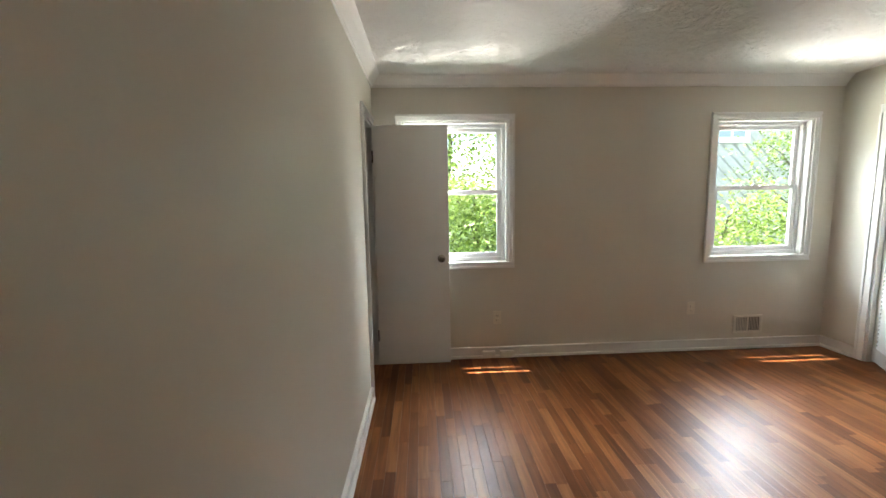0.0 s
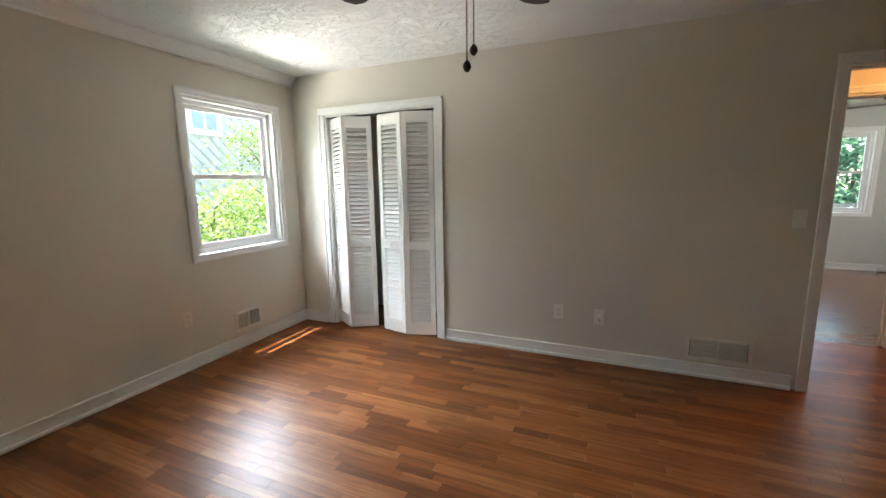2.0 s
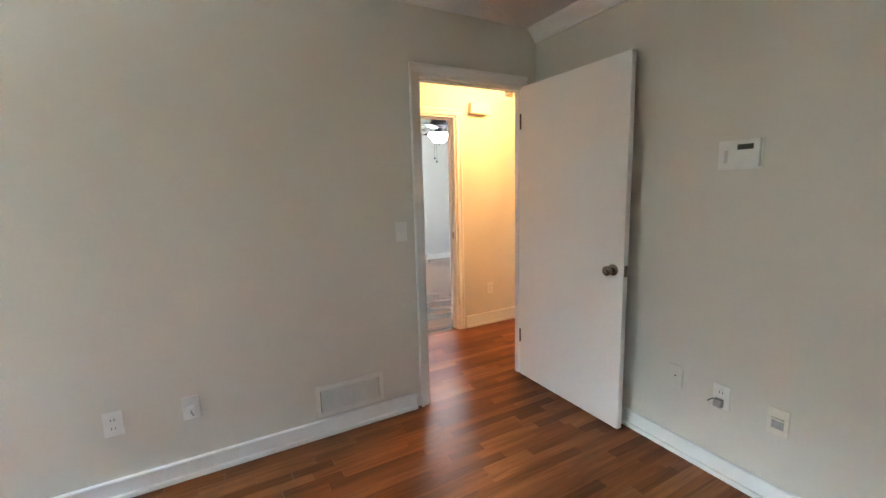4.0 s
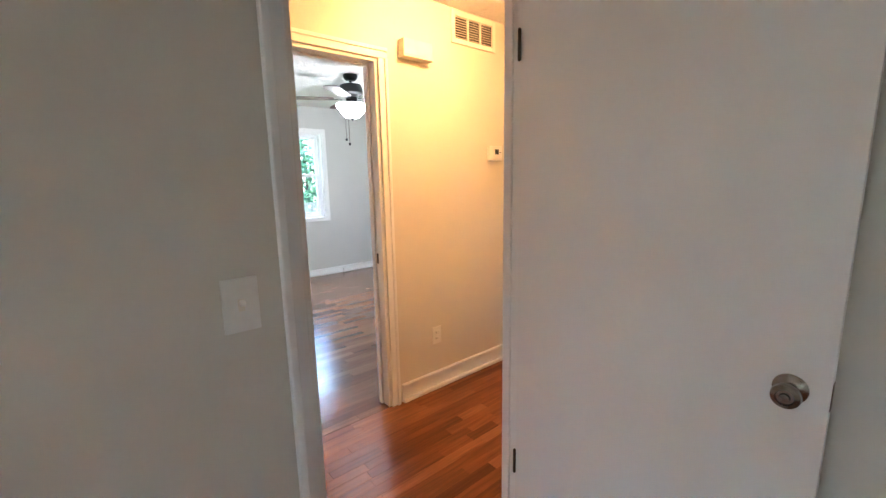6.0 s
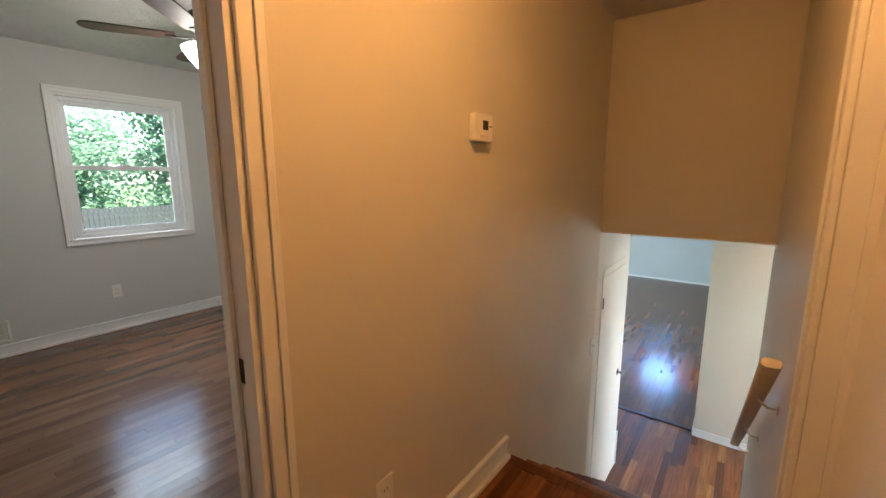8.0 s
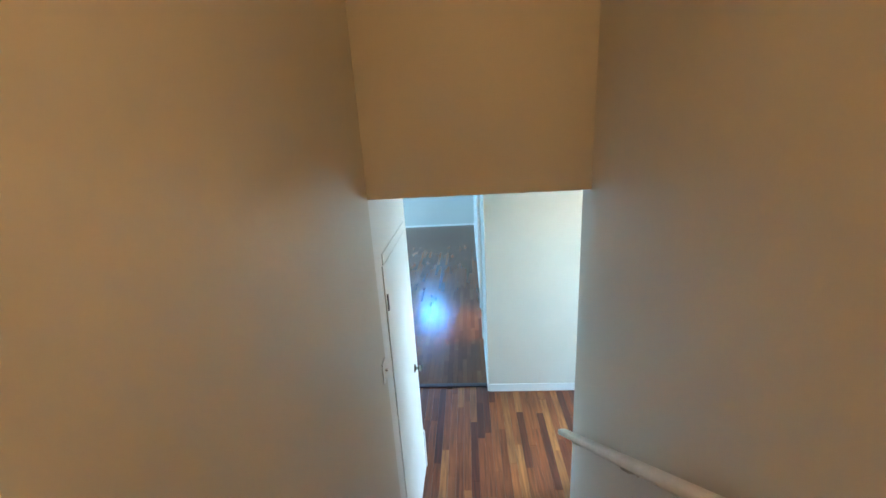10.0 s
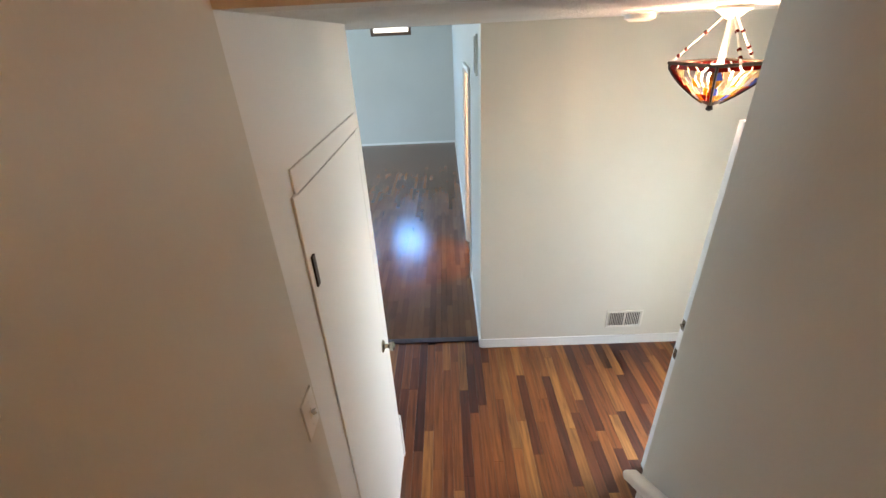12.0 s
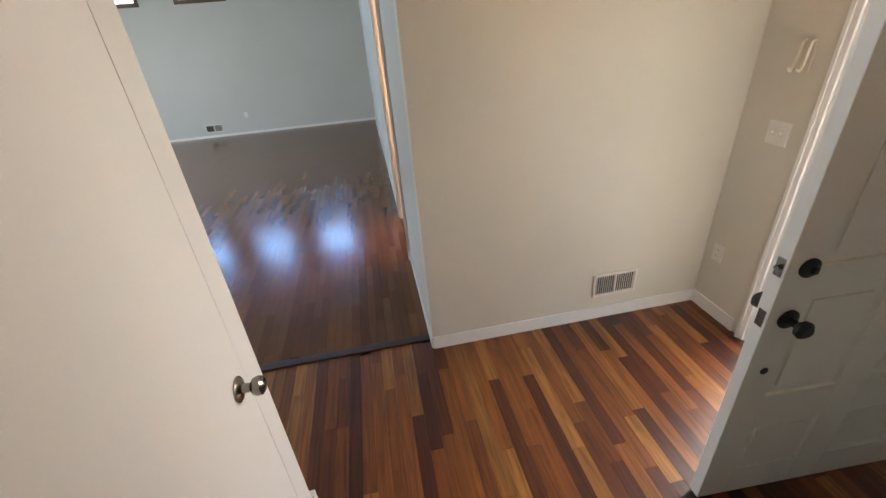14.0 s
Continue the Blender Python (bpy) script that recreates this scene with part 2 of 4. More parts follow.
def boxes(*items):
    bm = bmesh.new()
    for i in items:
        box(bm, *i)
    return bm


def lathe(profile, n=24, axis="z", at=(0, 0, 0)):
    """A turned shape from (radius, height) pairs."""
    bm = bmesh.new()
    rings = []
    for r, h in profile:
        ring = []
        for k in range(n):
            a = 2 * math.pi * k / n
            p = (r * math.cos(a), r * math.sin(a), h)
            if axis == "y":
                p = (p[0], p[2], p[1])
            elif axis == "x":
                p = (p[2], p[0], p[1])
            ring.append(bm.verts.new((p[0] + at[0], p[1] + at[1], p[2] + at[2])))
        rings.append(ring)
    for a, b in zip(rings, rings[1:]):
        for k in range(n):
            bm.faces.new((a[k], a[(k + 1) % n], b[(k + 1) % n], b[k]))
    bm.faces.new(rings[0])
    bm.faces.new(rings[-1][::-1])
    return bm


def tube(points, r, n=10):
    bm = bmesh.new()
    rings = []
    for i, p in enumerate(points):
        p = Vector(p)
        d = (Vector(points[min(i + 1, len(points) - 1)]) - Vector(points[max(i - 1, 0)])).normalized()
        q = d.to_track_quat("Z", "Y")
        rings.append([bm.verts.new(p + q @ Vector((r * math.cos(2 * math.pi * k / n), r * math.sin(2 * math.pi * k / n), 0))) for k in range(n)])
    for a, b in zip(rings, rings[1:]):
        for k in range(n):
            bm.faces.new((a[k], a[(k + 1) % n], b[(k + 1) % n], b[k]))
    bm.faces.new(rings[0])
    bm.faces.new(rings[-1][::-1])
    return bm


def mesh(name, bm, mat, bevel=0.0, smooth=False):
    bmesh.ops.recalc_face_normals(bm, faces=bm.faces)
    if bevel:
        bmesh.ops.bevel(bm, geom=list(bm.edges), offset=bevel, segments=2, affect="EDGES", profile=0.6, clamp_overlap=True)
    me = bpy.data.meshes.new(name)
    bm.to_mesh(me)
    bm.free()
    me.materials.append(mat)
    if smooth:
        for p in me.polygons:
            p.use_smooth = True
        me.set_sharp_from_angle(angle=radians(40))
    return me


def part(name, bm, mat, parent=None, label="", bevel=0.0, smooth=False, at=None):
    ob = new(name, mesh(name, bm, mat, bevel, smooth))
    if parent is not None:
        ob.parent = parent
    if at is not None:
        ob.matrix_basis = at
    if label:
        tagged(ob, label)
    return ob


def thing(name, label, category, at=None, group="", kind=""):
    ob = new(name)
    ob.empty_display_size = 0.1
    if at is not None:
        ob.matrix_basis = at
    return tagged(ob, label, category, group, kind)


def structure(name, bm, mat, label, category, bevel=0.0, at=None):
    return tagged(part(name, bm, mat, None, "", bevel, False, at), label, category, "", "structure")


def slab_x(x0, x1, ya, yb, za, zb, holes):
    """Boxes of a wall of thickness x0..x1 that runs along y, round its holes (y0, y1, z0, z1)."""
    out, y = [], ya
    for h0, h1, z0, z1 in sorted(holes):
        out.append((x0, x1, y, h0, za, zb))
        if z0 > za:
            out.append((x0, x1, h0, h1, za, z0))
        if z1 < zb:
            out.append((x0, x1, h0, h1, z1, zb))
        y = h1
    out.append((x0, x1, y, yb, za, zb))
    return out


def slab_y(y0, y1, xa, xb, za, zb, holes):
    return [(c, d, a, b, e, f) for a, b, c, d, e, f in slab_x(y0, y1, xa, xb, za, zb, holes)]


# ---- large structure ----
W1 = (-0.09, 0.80, 0.855, 2.045)
W2 = (2.595, 3.47, 0.855, 2.045)
BW = (-2.50, -1.61, 0.855, 2.045)
CL = (2.315, 3.455, -0.3, 2.02)
D1 = (-1.105, -0.30, -0.3, 2.035)
D2 = (-1.195, -0.45, -0.3, 2.02)
DB = (3.205, 3.775, -0.3, 2.00)
FD = (-5.40, -4.615, F, F + 2.135)
D8 = (-1.965, -1.27, -0.3, 2.02)
KD = (-7.93, -7.06, F, F + 2.13)
T = 0.14

structure("wall_north", boxes(*slab_y(YN, YN + T, XW - 1.3, XE + 0.8, -0.3, H, [W1, W2])), WALL, "greige painted bedroom wall with two windows", "wall")
structure("wall_west", boxes(*slab_x(XW - 0.1, XW, YS - 0.1, YN, -0.3, H, [DB])), WALL, "greige painted bedroom wall with a doorway", "wall")
structure("wall_south", boxes((XW - 0.1, XE, YS - 0.1, YS, -0.3, H)), WALL, "greige painted bedroom wall", "wall")
structure("wall_east", boxes(*slab_x(XE, HW, STAIR, YN, -0.3, H, [D1, D8, CL])), WALL, "greige painted wall with a doorway and a closet opening", "wall")
structure("wall_closet", boxes((XE + 0.08, XE + 0.72, 2.16, 2.26, 0, H), (XE + 0.70, XE + 0.8, 2.16, YN, 0, H)), WALL, "painted closet walls", "wall")
structure("wall_side_room", boxes((XW - 1.3, XW - 1.2, 2.2, YN, 0, H), (XW - 1.3, XW - 0.1, 2.1, 2.2, 0, H)), WALL, "painted walls of a small side room", "wall")
structure("wall_hall_east", boxes(*slab_x(HE, HE + 0.12, STAIR, 1.2, -0.3, H, [D2]), (HE, HE + 0.12, HD, STAIR, F - 0.2, H)), WALL, "greige painted hall wall with a doorway", "wall")
structure("wall_hall_north", boxes((HW, HE + 0.12, 1.2, 1.3, 0, H)), WALL, "painted end wall of the hall", "wall")
structure("wall_stair_west", boxes((HW - 0.09, HW, HD - 0.135, STAIR, F - 0.2, H)), WALL, "greige painted stair wall with a handrail", "wall")
structure("wall_over_stair", boxes((HW, HE, HD - 0.11, HD, FC, H)), WALL, "painted wall hanging over the stair", "wall")
# door white here puts the daylight on this lower wall into its colour
structure("wall_stair_east_low", boxes(*slab_x(HE, HE + 0.1, -4.80, HD, F - 0.2, FC + 0.01, [(-4.705, -3.967, F - 0.2, 0.590)])), DOORW, "stair wall with a closet door, coloured white for the daylight", "wall")
structure("wall_closet_low", boxes((HE + 0.1, LE, -4.80, -4.70, F - 0.2, LC)), GREYWALL, "painted wall behind the stair", "wall")
structure("wall_foyer_north", boxes((FW - 0.12, HW - 0.09, HD - 0.135, HD, F - 0.2, FC + 0.01)), WALL, "painted foyer wall", "wall")
structure("wall_foyer_west", boxes(*slab_x(FW - 0.14, FW, FS, HD - 0.135, F - 0.2, FC + 0.01, [FD])), WALL, "painted foyer wall with the front doorway", "wall")
structure("wall_foyer_south", boxes((FW - 0.14, 4.20, FS - 0.12, FS, F - 0.2, FC + 0.01)), WALL, "warm white painted foyer wall with a floor register", "wall")
structure("wall_living_west", boxes(*slab_x(4.10, 4.20, LS, FS - 0.12, F - 0.2, LC, [KD])), GREYWALL, "blue-grey lit living room wall with a doorway", "wall")
structure("wall_living_south", boxes(*slab_y(LS - 0.15, LS, 4.10, LE, F - 0.2, LC, [(5.17, 6.04, 0.99, 1.62), (6.72, 7.59, 0.99, 1.62), (8.27, 9.14, 0.99, 1.62)])), GREYWALL, "grey painted living room wall with high windows", "wall")
structure("wall_living_east", boxes(*slab_x(LE, LE + 0.12, LS, -4.8, F - 0.2, LC, [(-11.2, -8.0, F + 0.6, F + 2.3)])), GREYWALL, "grey painted living room wall", "wall")
structure("wall_living_gable", boxes((4.10, LE, FS - 0.115, FS - 0.005, FC, LC)), GREYWALL, "painted wall above the foyer opening", "wall")
structure("wall_kitchen", boxes((1.6, 1.7, -9.0, -6.0, F, FC), (1.7, 4.1, -9.1, -9.0, F, FC), (1.6, 4.1, FS - 0.22, FS - 0.12, F, FC)), WALL, "painted kitchen walls", "wall")
structure("wall_bedroom_two_east", boxes(*slab_x(BX, BX + T, BS, BN, -0.3, H, [BW])), GREYWALL, "grey painted bedroom wall with a window", "wall")
structure("wall_bedroom_two_north", boxes((HE + 0.12, BX + T, BN, BN + 0.1, -0.3, H)), GREYWALL, "grey painted bedroom wall", "wall")
structure("wall_bedroom_two_south", boxes((HE + 0.12, BX + T, BS - 0.1, BS, -0.3, H)), GREYWALL, "grey painted bedroom wall", "wall")
structure("ceiling_bedroom", boxes((XW - 1.3, XE + 0.8, YS - 0.1, YN + T, H, H + 0.12)), CEIL, "stomp-textured white ceiling", "ceiling")
structure("ceiling_hall", boxes((XE + 0.8, HE + 0.12, HD - 0.11, 1.3, H, H + 0.12), (XE, XE + 0.8, HD - 0.11, YS - 0.1, H, H + 0.12)), CEIL, "textured white hall ceiling", "ceiling")
structure("ceiling_bedroom_two", boxes((HE + 0.12, BX + T, BS - 0.1, BN + 0.1, H, H + 0.12)), CEIL, "textured white ceiling", "ceiling")
structure("ceiling_foyer", boxes((FW - 0.14, LE, FS - 0.005, HD - 0.11, FC, FC + 0.1)), CEIL, "textured white foyer ceiling", "ceiling")
structure("ceiling_living", boxes((4.10, LE + 0.12, LS - 0.15, FS - 0.005, LC, LC + 0.1)), CEIL, "white living room ceiling", "ceiling")
structure("ceiling_kitchen", boxes((1.6, 4.1, -9.1, FS - 0.12, FC, FC + 0.1)), CEIL, "white kitchen ceiling", "ceiling")


def subfloor(name, x0, x1, y0, y1, z, label):
    structure(name, boxes((x0, x1, y0, y1, z - 0.25, z - 0.019)), DARK, label, "floor")
    return bpy.data.objects[name]


floor_bed = subfloor("floor_bedroom", XW - 1.2, HE + 0.01, STAIR + 0.02, YN, 0, "polished orange-brown oak strip floor")
floor_bed2 = subfloor("floor_bedroom_two", HE + 0.01, BX, BS, BN, 0, "brown oak strip floor with a gloss finish")
floor_foyer = subfloor("floor_foyer", FW, LE, FS - 0.1, STAIR + 0.3, F, "red and yellow tigerwood plank floor")
floor_living = subfloor("floor_living", 1.7, LE, LS, FS - 0.1, F, "dark glossy oak strip floor")


# ---- trim ----
def baseboard(x0, y0, x1, y1, z=0.0, h=0.10, shoe=True, name="baseboard"):
    """A board with a rounded cap and a shoe moulding; the room lies to the left of the way from start to end."""
    a, b = Vector((x0, y0, 0)), Vector((x1, y1, 0))
    d = b - a
    ob = tagged(new(name), "white painted baseboard with shoe moulding", "baseboard", "", "structure")
    ob.matrix_basis = pose(x0, y0, z, 0, 0, math.degrees(math.atan2(d.y, d.x)))
    n = d.length
    part("board", boxes((0, n, 0.001, 0.012, 0.0, h - (0.0185 if shoe else 0))), WHITE, ob, bevel=0.002)
    if shoe:
        part("cap_moulding", boxes((0, n, 0.001, 0.024, h - 0.018, h)), WHITE, ob, bevel=0.006)
        part("shoe_moulding", boxes((0, n, 0.0125, 0.034, 0.0, 0.026)), WHITE, ob, bevel=0.009)
    return ob


baseboard(XE, YN, XW + 0.0, YN)
baseboard(XE, 3.53, XE, YN)
baseboard(XE, -0.22, XE, 2.24)
baseboard(XW, 3.13, XW, YS)
baseboard(XW, YS, XE, YS)
baseboard(HE, STAIR + 0.01, HE, -1.27, 0, 0.12)
baseboard(HE, -0.37, HE, 1.2, 0, 0.12)
baseboard(BX, BS, BX, BN)
baseboard(HE + 0.12, BS, BX, BS)
baseboard(FW, FS, 4.20, FS, F, 0.09, False)
baseboard(FW, -5.485, FW, FS, F, 0.09, False)
baseboard(4.20, FS, 4.20, -7.0, F, 0.09, False)
baseboard(4.20, -8.0, 4.20, LS, F, 0.09, False)
baseboard(4.20, LS, LE, LS, F, 0.05, False)


def crown(x0, y0, x1, y1):
    a, b = Vector((x0, y0, 0)), Vector((x1, y1, 0))
    d = b - a
    bm = bmesh.new()
    prof = [(0.001, -0.085), (0.012, -0.085), (0.016, -0.07), (0.03, -0.055), (0.05, -0.03), (0.07, -0.014), (0.08, -0.001), (0.001, -0.001)]
    rings = [[bm.verts.new((s, y, z)) for y, z in prof] for s in (0, d.length)]
    for k in range(len(prof)):
        bm.faces.new((rings[0][k], rings[0][(k + 1) % 8], rings[1][(k + 1) % 8], rings[1][k]))
    bm.faces.new(rings[0])
    bm.faces.new(rings[1][::-1])
    ob = part("crown_moulding", bm, WHITE, None, at=pose(x0, y0, H, 0, 0, math.degrees(math.atan2(d.y, d.x))))
    return tagged(ob, "white painted crown moulding under the ceiling", "moulding", "", "structure")


crown(XE, YN, XW, YN)
crown(XW, YN, XW, YS)
crown(XW, YS, XE, YS)


def casing(parent, x0, x1, z0, z1, width=0.065, sill=False, left=True, right=True):
    """Stepped casing boards round an opening, in the wall's own frame (front at y < 0)."""
    w = width
    runs = [(x0 - (w if left else 0), x1 + (w if right else 0), z1, z1 + w, "head_casing")]
    if left:
        runs.append((x0 - w, x0, z0, z1, "side_casing"))
    if right:
        runs.append((x1, x1 + w, z0, z1, "side_casing"))
    if sill:
        runs.append((x0 - w, x1 + w, z0 - w, z0, "apron"))
    for a, b, c, d, n in runs:
        part(n, boxes((a, b, -0.016, -0.001, c, d)), WHITE, parent, bevel=0.003)
        if b - a > d - c:
            lo = c if n == "apron" else d - 0.02
            part("back_band", boxes((a, b, -0.024, -0.0165, lo, lo + 0.02)), WHITE, parent, bevel=0.003)
        else:
            lo = a if a < x0 else b - 0.02
            part("back_band", boxes((lo, lo + 0.02, -0.024, -0.0165, c, d)), WHITE, parent, bevel=0.003)


def lining(parent, x0, x1, z1, depth, z0=0.0):
    """Jamb boards inside a doorway."""
    part("jamb", boxes((x0 - 0.001, x0 + 0.018, -0.001, depth, z0, z1)), WHITE, parent, bevel=0.002)
    part("jamb", boxes((x1 - 0.018, x1 + 0.001, -0.001, depth, z0, z1)), WHITE, parent, bevel=0.002)
    part("head_jamb", boxes((x0 + 0.018, x1 - 0.018, -0.001, depth, z1 - 0.018, z1 + 0.001)), WHITE, parent, bevel=0.002)
    a, b = depth * 0.52, depth * 0.52 + 0.034
    part("door_stop", boxes((x0 + 0.0185, x0 + 0.030, a, b, z0, z1 - 0.0185)), WHITE, parent, bevel=0.003)
    part("door_stop", boxes((x1 - 0.030, x1 - 0.0185, a, b, z0, z1 - 0.0185)), WHITE, parent, bevel=0.003)
    part("head_stop", boxes((x0 + 0.030, x1 - 0.030, a, b, z1 - 0.030, z1 - 0.0185)), WHITE, parent, bevel=0.003)


# ---- windows ----
def window(name, at, w, z0, z1, label):
    """A white double-hung window; local x along the wall, y outwards, z up."""
    ob = tagged(new(name), label, "window", "", "structure")
    ob.matrix_basis = at
    h = z1 - z0
    casing(ob, 0, w, z0, z1, 0.05, True)
    part("stool", boxes((-0.02, w + 0.02, -0.019, 0.06, z0 - 0.012, z0 + 0.005)), WHITE, ob, bevel=0.004)
    part("jamb", boxes((0, 0.02, 0, 0.135, z0, z1)), WHITE, ob, bevel=0.002)
    part("jamb", boxes((w - 0.02, w, 0, 0.135, z0, z1)), WHITE, ob, bevel=0.002)
    part("head_jamb", boxes((0.02, w - 0.02, 0, 0.135, z1 - 0.02, z1)), WHITE, ob, bevel=0.002)
    fr = part("window_frame", boxes((0.02, 0.05, 0.05, 0.13, z0, z1 - 0.02), (w - 0.05, w - 0.02, 0.05, 0.13, z0, z1 - 0.02),
                                    (0.05, w - 0.05, 0.05, 0.13, z1 - 0.05, z1 - 0.02), (0.05, w - 0.05, 0.05, 0.13, z0, z0 + 0.04)), VINYL, ob, bevel=0.002)
    mid = z0 + 0.505 * h
    for nm, y, a, b in (("lower_sash", 0.060, z0 + 0.04, mid + 0.02), ("upper_sash", 0.083, mid - 0.02, z1 - 0.05)):
        s = part(nm, boxes((0.05, 0.09, y, y + 0.022, a, b), (w - 0.09, w - 0.05, y, y + 0.022, a, b),
                           (0.09, w - 0.09, y, y + 0.022, a, a + 0.04), (0.09, w - 0.09, y, y + 0.022, b - 0.035, b)), VINYL, ob, bevel=0.003)
        p = part("pane", boxes((0.09, w - 0.09, y + 0.009, y + 0.013, a + 0.04, b - 0.035)), PANE, s)
        p.visible_shadow = False
    part("sash_lock", boxes((w / 2 - 0.03, w / 2 + 0.03, 0.05, 0.075, mid + 0.02, mid + 0.032)), VINYL, ob, bevel=0.003)
    part("tilt_latch", boxes((w - 0.075, w - 0.06, 0.052, 0.06, mid - 0.12, mid - 0.05)), VINYL, ob, bevel=0.002)
    return ob


window("window_1", pose(W1[0], YN, 0), W1[1] - W1[0], W1[2], W1[3], "white double-hung window behind the open closet door")
window("window_2", pose(W2[0], YN, 0), W2[1] - W2[0], W2[2], W2[3], "white double-hung window with picture-frame casing")
window("window_3", pose(BX, BW[1], 0, 0, 0, -90), BW[1] - BW[0], BW[2], BW[3], "white double-hung window in the grey bedroom")


def high_window(name, x):
    ob = tagged(new(name), "high window with a dark brown wooden frame", "window", "", "structure")
    ob.matrix_basis = pose(x, LS, 0, 0, 0, 180)
    w = 0.87
    part("window_frame", boxes((-0.03, 0.03, -0.015, 0.1, 0.94, 1.68), (w - 0.03, w + 0.03, -0.015, 0.1, 0.94, 1.68),
                               (0.03, w - 0.03, -0.015, 0.1, 0.94, 1.01), (0.03, w - 0.03, -0.015, 0.1, 1.60, 1.68)), BROWNWOOD, ob, bevel=0.003)
    p = part("pane", boxes((0.03, w - 0.03, 0.05, 0.055, 1.01, 1.60)), PANE, ob)
    p.visible_shadow = False


for n, x in (("window_4", 6.04), ("window_5", 7.59), ("window_6", 9.14)):
    high_window(n, x)


# ---- doors ----
def knob(parent, at, mat=NICKEL, name="door_knob", r=0.027, label=""):
    """A round knob on its rose; at puts local -y out of the face."""
    prof = [(0.032, 0.0), (0.032, 0.004), (0.026, 0.008), (0.012, 0.012), (0.011, 0.03), (r * 0.85, 0.036), (r, 0.046), (r * 0.95, 0.056), (r * 0.62, 0.062), (r * 0.55, 0.058), (r * 0.36, 0.058), (r * 0.3, 0.063), (0.004, 0.064)]
    return part(name, lathe([(a, -b) for a, b in prof], 24, "y"), mat, parent, label, smooth=True, at=at)


def hinge(parent, x, z, y=0.0, mat=BRONZE):
    bm = lathe([(0.003, z - 0.05), (0.0055, z - 0.047), (0.0055, z + 0.047), (0.003, z + 0.05)], 10, "z", (x, y, 0))
    return part("hinge", bm, mat, parent)


def frame_of(name, label, at, x0, x1, z1, depth, z0=0.0, width=0.065, back=True, left=True, right=True):
    ob = tagged(new(name), label, "door frame", "", "structure")
    ob.matrix_basis = at
    casing(ob, x0, x1, z0, z1, width, False, left, right)
    lining(ob, x0, x1, z1, depth, z0)
    if back:
        b = part("head_casing", boxes((x0 - 0.065, x1 + 0.065, depth + 0.001, depth + 0.016, z1, z1 + 0.065)), WHITE, ob, bevel=0.003)
        part("side_casing", boxes((x0 - 0.065, x0, depth + 0.001, depth + 0.016, z0, z1)), WHITE, ob, bevel=0.003)
        part("side_casing", boxes((x1, x1 + 0.065, depth + 0.001, depth + 0.016, z0, z1)), WHITE, ob, bevel=0.003)
    return ob


def flush_door(name, label, at, w, h, hinges, both=True, knob_at=None, kmat=NICKEL, kz=0.914):
    """A flush slab hung at local x = 0; local y 0..0.035 is its thickness."""
    ob = thing(name, label, "door", at)
    part("slab", boxes((0, w, 0, 0.035, 0.012, h)), DOORW, ob, bevel=0.002)
    kx = w - 0.065 if knob_at is None else knob_at
    knob(ob, pose(kx, 0, kz), kmat)
    if both:
        knob(ob, pose(kx, 0.035, kz, 0, 0, 180), kmat)
    part("latch_plate", boxes((w - 0.001, w + 0.0015, 0.005, 0.03, kz - 0.03, kz + 0.03)), kmat, ob)
    for z in hinges:
        hinge(ob, 0.0, z, -0.006)
    return ob


frame_of("door_1", "white casing of the bedroom doorway", pose(XE, 0, 0, 0, 0, -90), 0.30, 1.105, 2.035, HW - XE, 0, 0.05, True, True, False)
# hinge at (3.70, -1.07), leaf folded back against the wall
flush_door("bedroom_door", "white flush bedroom door standing open, with a nickel knob", pose(3.7165, -1.10, 0, 0, 0, 180.6) @ pose(0, -0.035, 0), 0.825, 2.022, [0.31, 1.80], True, None)
frame_of("door_2", "cream-lit casing of the second bedroom doorway", pose(HE, 0, 0, 0, 0, -90), 0.45, 1.195, 2.02, 0.12, 0, 0.055)
for nm, y, x, z, hh, mt in (("hinge_plate", -0.4685, 4.85, 1.775, 0.045, BRASS), ("hinge_plate", -0.4685, 4.85, 0.3, 0.045, BRASS), ("strike_plate", -1.1775, 4.845, 0.925, 0.03, BRONZE)):
    pl = part(nm, boxes((x, x + 0.03, y - 0.0012, y + 0.0012, z - hh, z + hh)), mt, bpy.data.objects["door_2"], at=Matrix())
    pl.matrix_parent_inverse = bpy.data.objects["door_2"].matrix_basis.inverted()
flush_door("bedroom_door", "white flush door opened into the second bedroom", pose(HE + 0.12, -0.43, 0, 0, 0, -4.2) @ pose(0, -0.035, 0), 0.70, 1.99, [], True, None, NICKEL, 0.90)
frame_of("door_8", "warm lit casing of a closed hall door", pose(HW, 0, 0, 0, 0, 90), -1.965, -1.27, 2.02, HW - XE, 0, 0.055, False, True, False)
flush_door("hall_door", "closed white flush door in the hall", pose(HW - 0.06, -1.29, 0, 0, 0, -90) @ pose(0, -0.035, 0), 0.655, 2.0, [], False, 0.58, BRASS, 0.92)
# unseen box that keeps daylight out behind the hall door
structure("wall_behind_hall_door", boxes((3.0, 3.1, -2.4, -1.29, 0, H), (3.1, XE, -2.4, -2.3, 0, H), (3.1, XE, -1.268, -1.2, 0, H), (3.1, XE, -2.3, -1.268, H - 0.1, H)), WALL, "unseen walls closing off light behind the hall door", "wall")
frame_of("door_3", "white casing of the small doorway beside the window", pose(XW, 0, 0, 0, 0, 90), 3.205, 3.775, 2.0, 0.10, 0, 0.05, False, True, False)
flush_door("closet_door", "narrow white flush door standing open in front of the window", pose(XW + 0.005, 3.725, 0, 0, 0, 0), 0.605, 1.995, [0.27, 1.75], True, None)


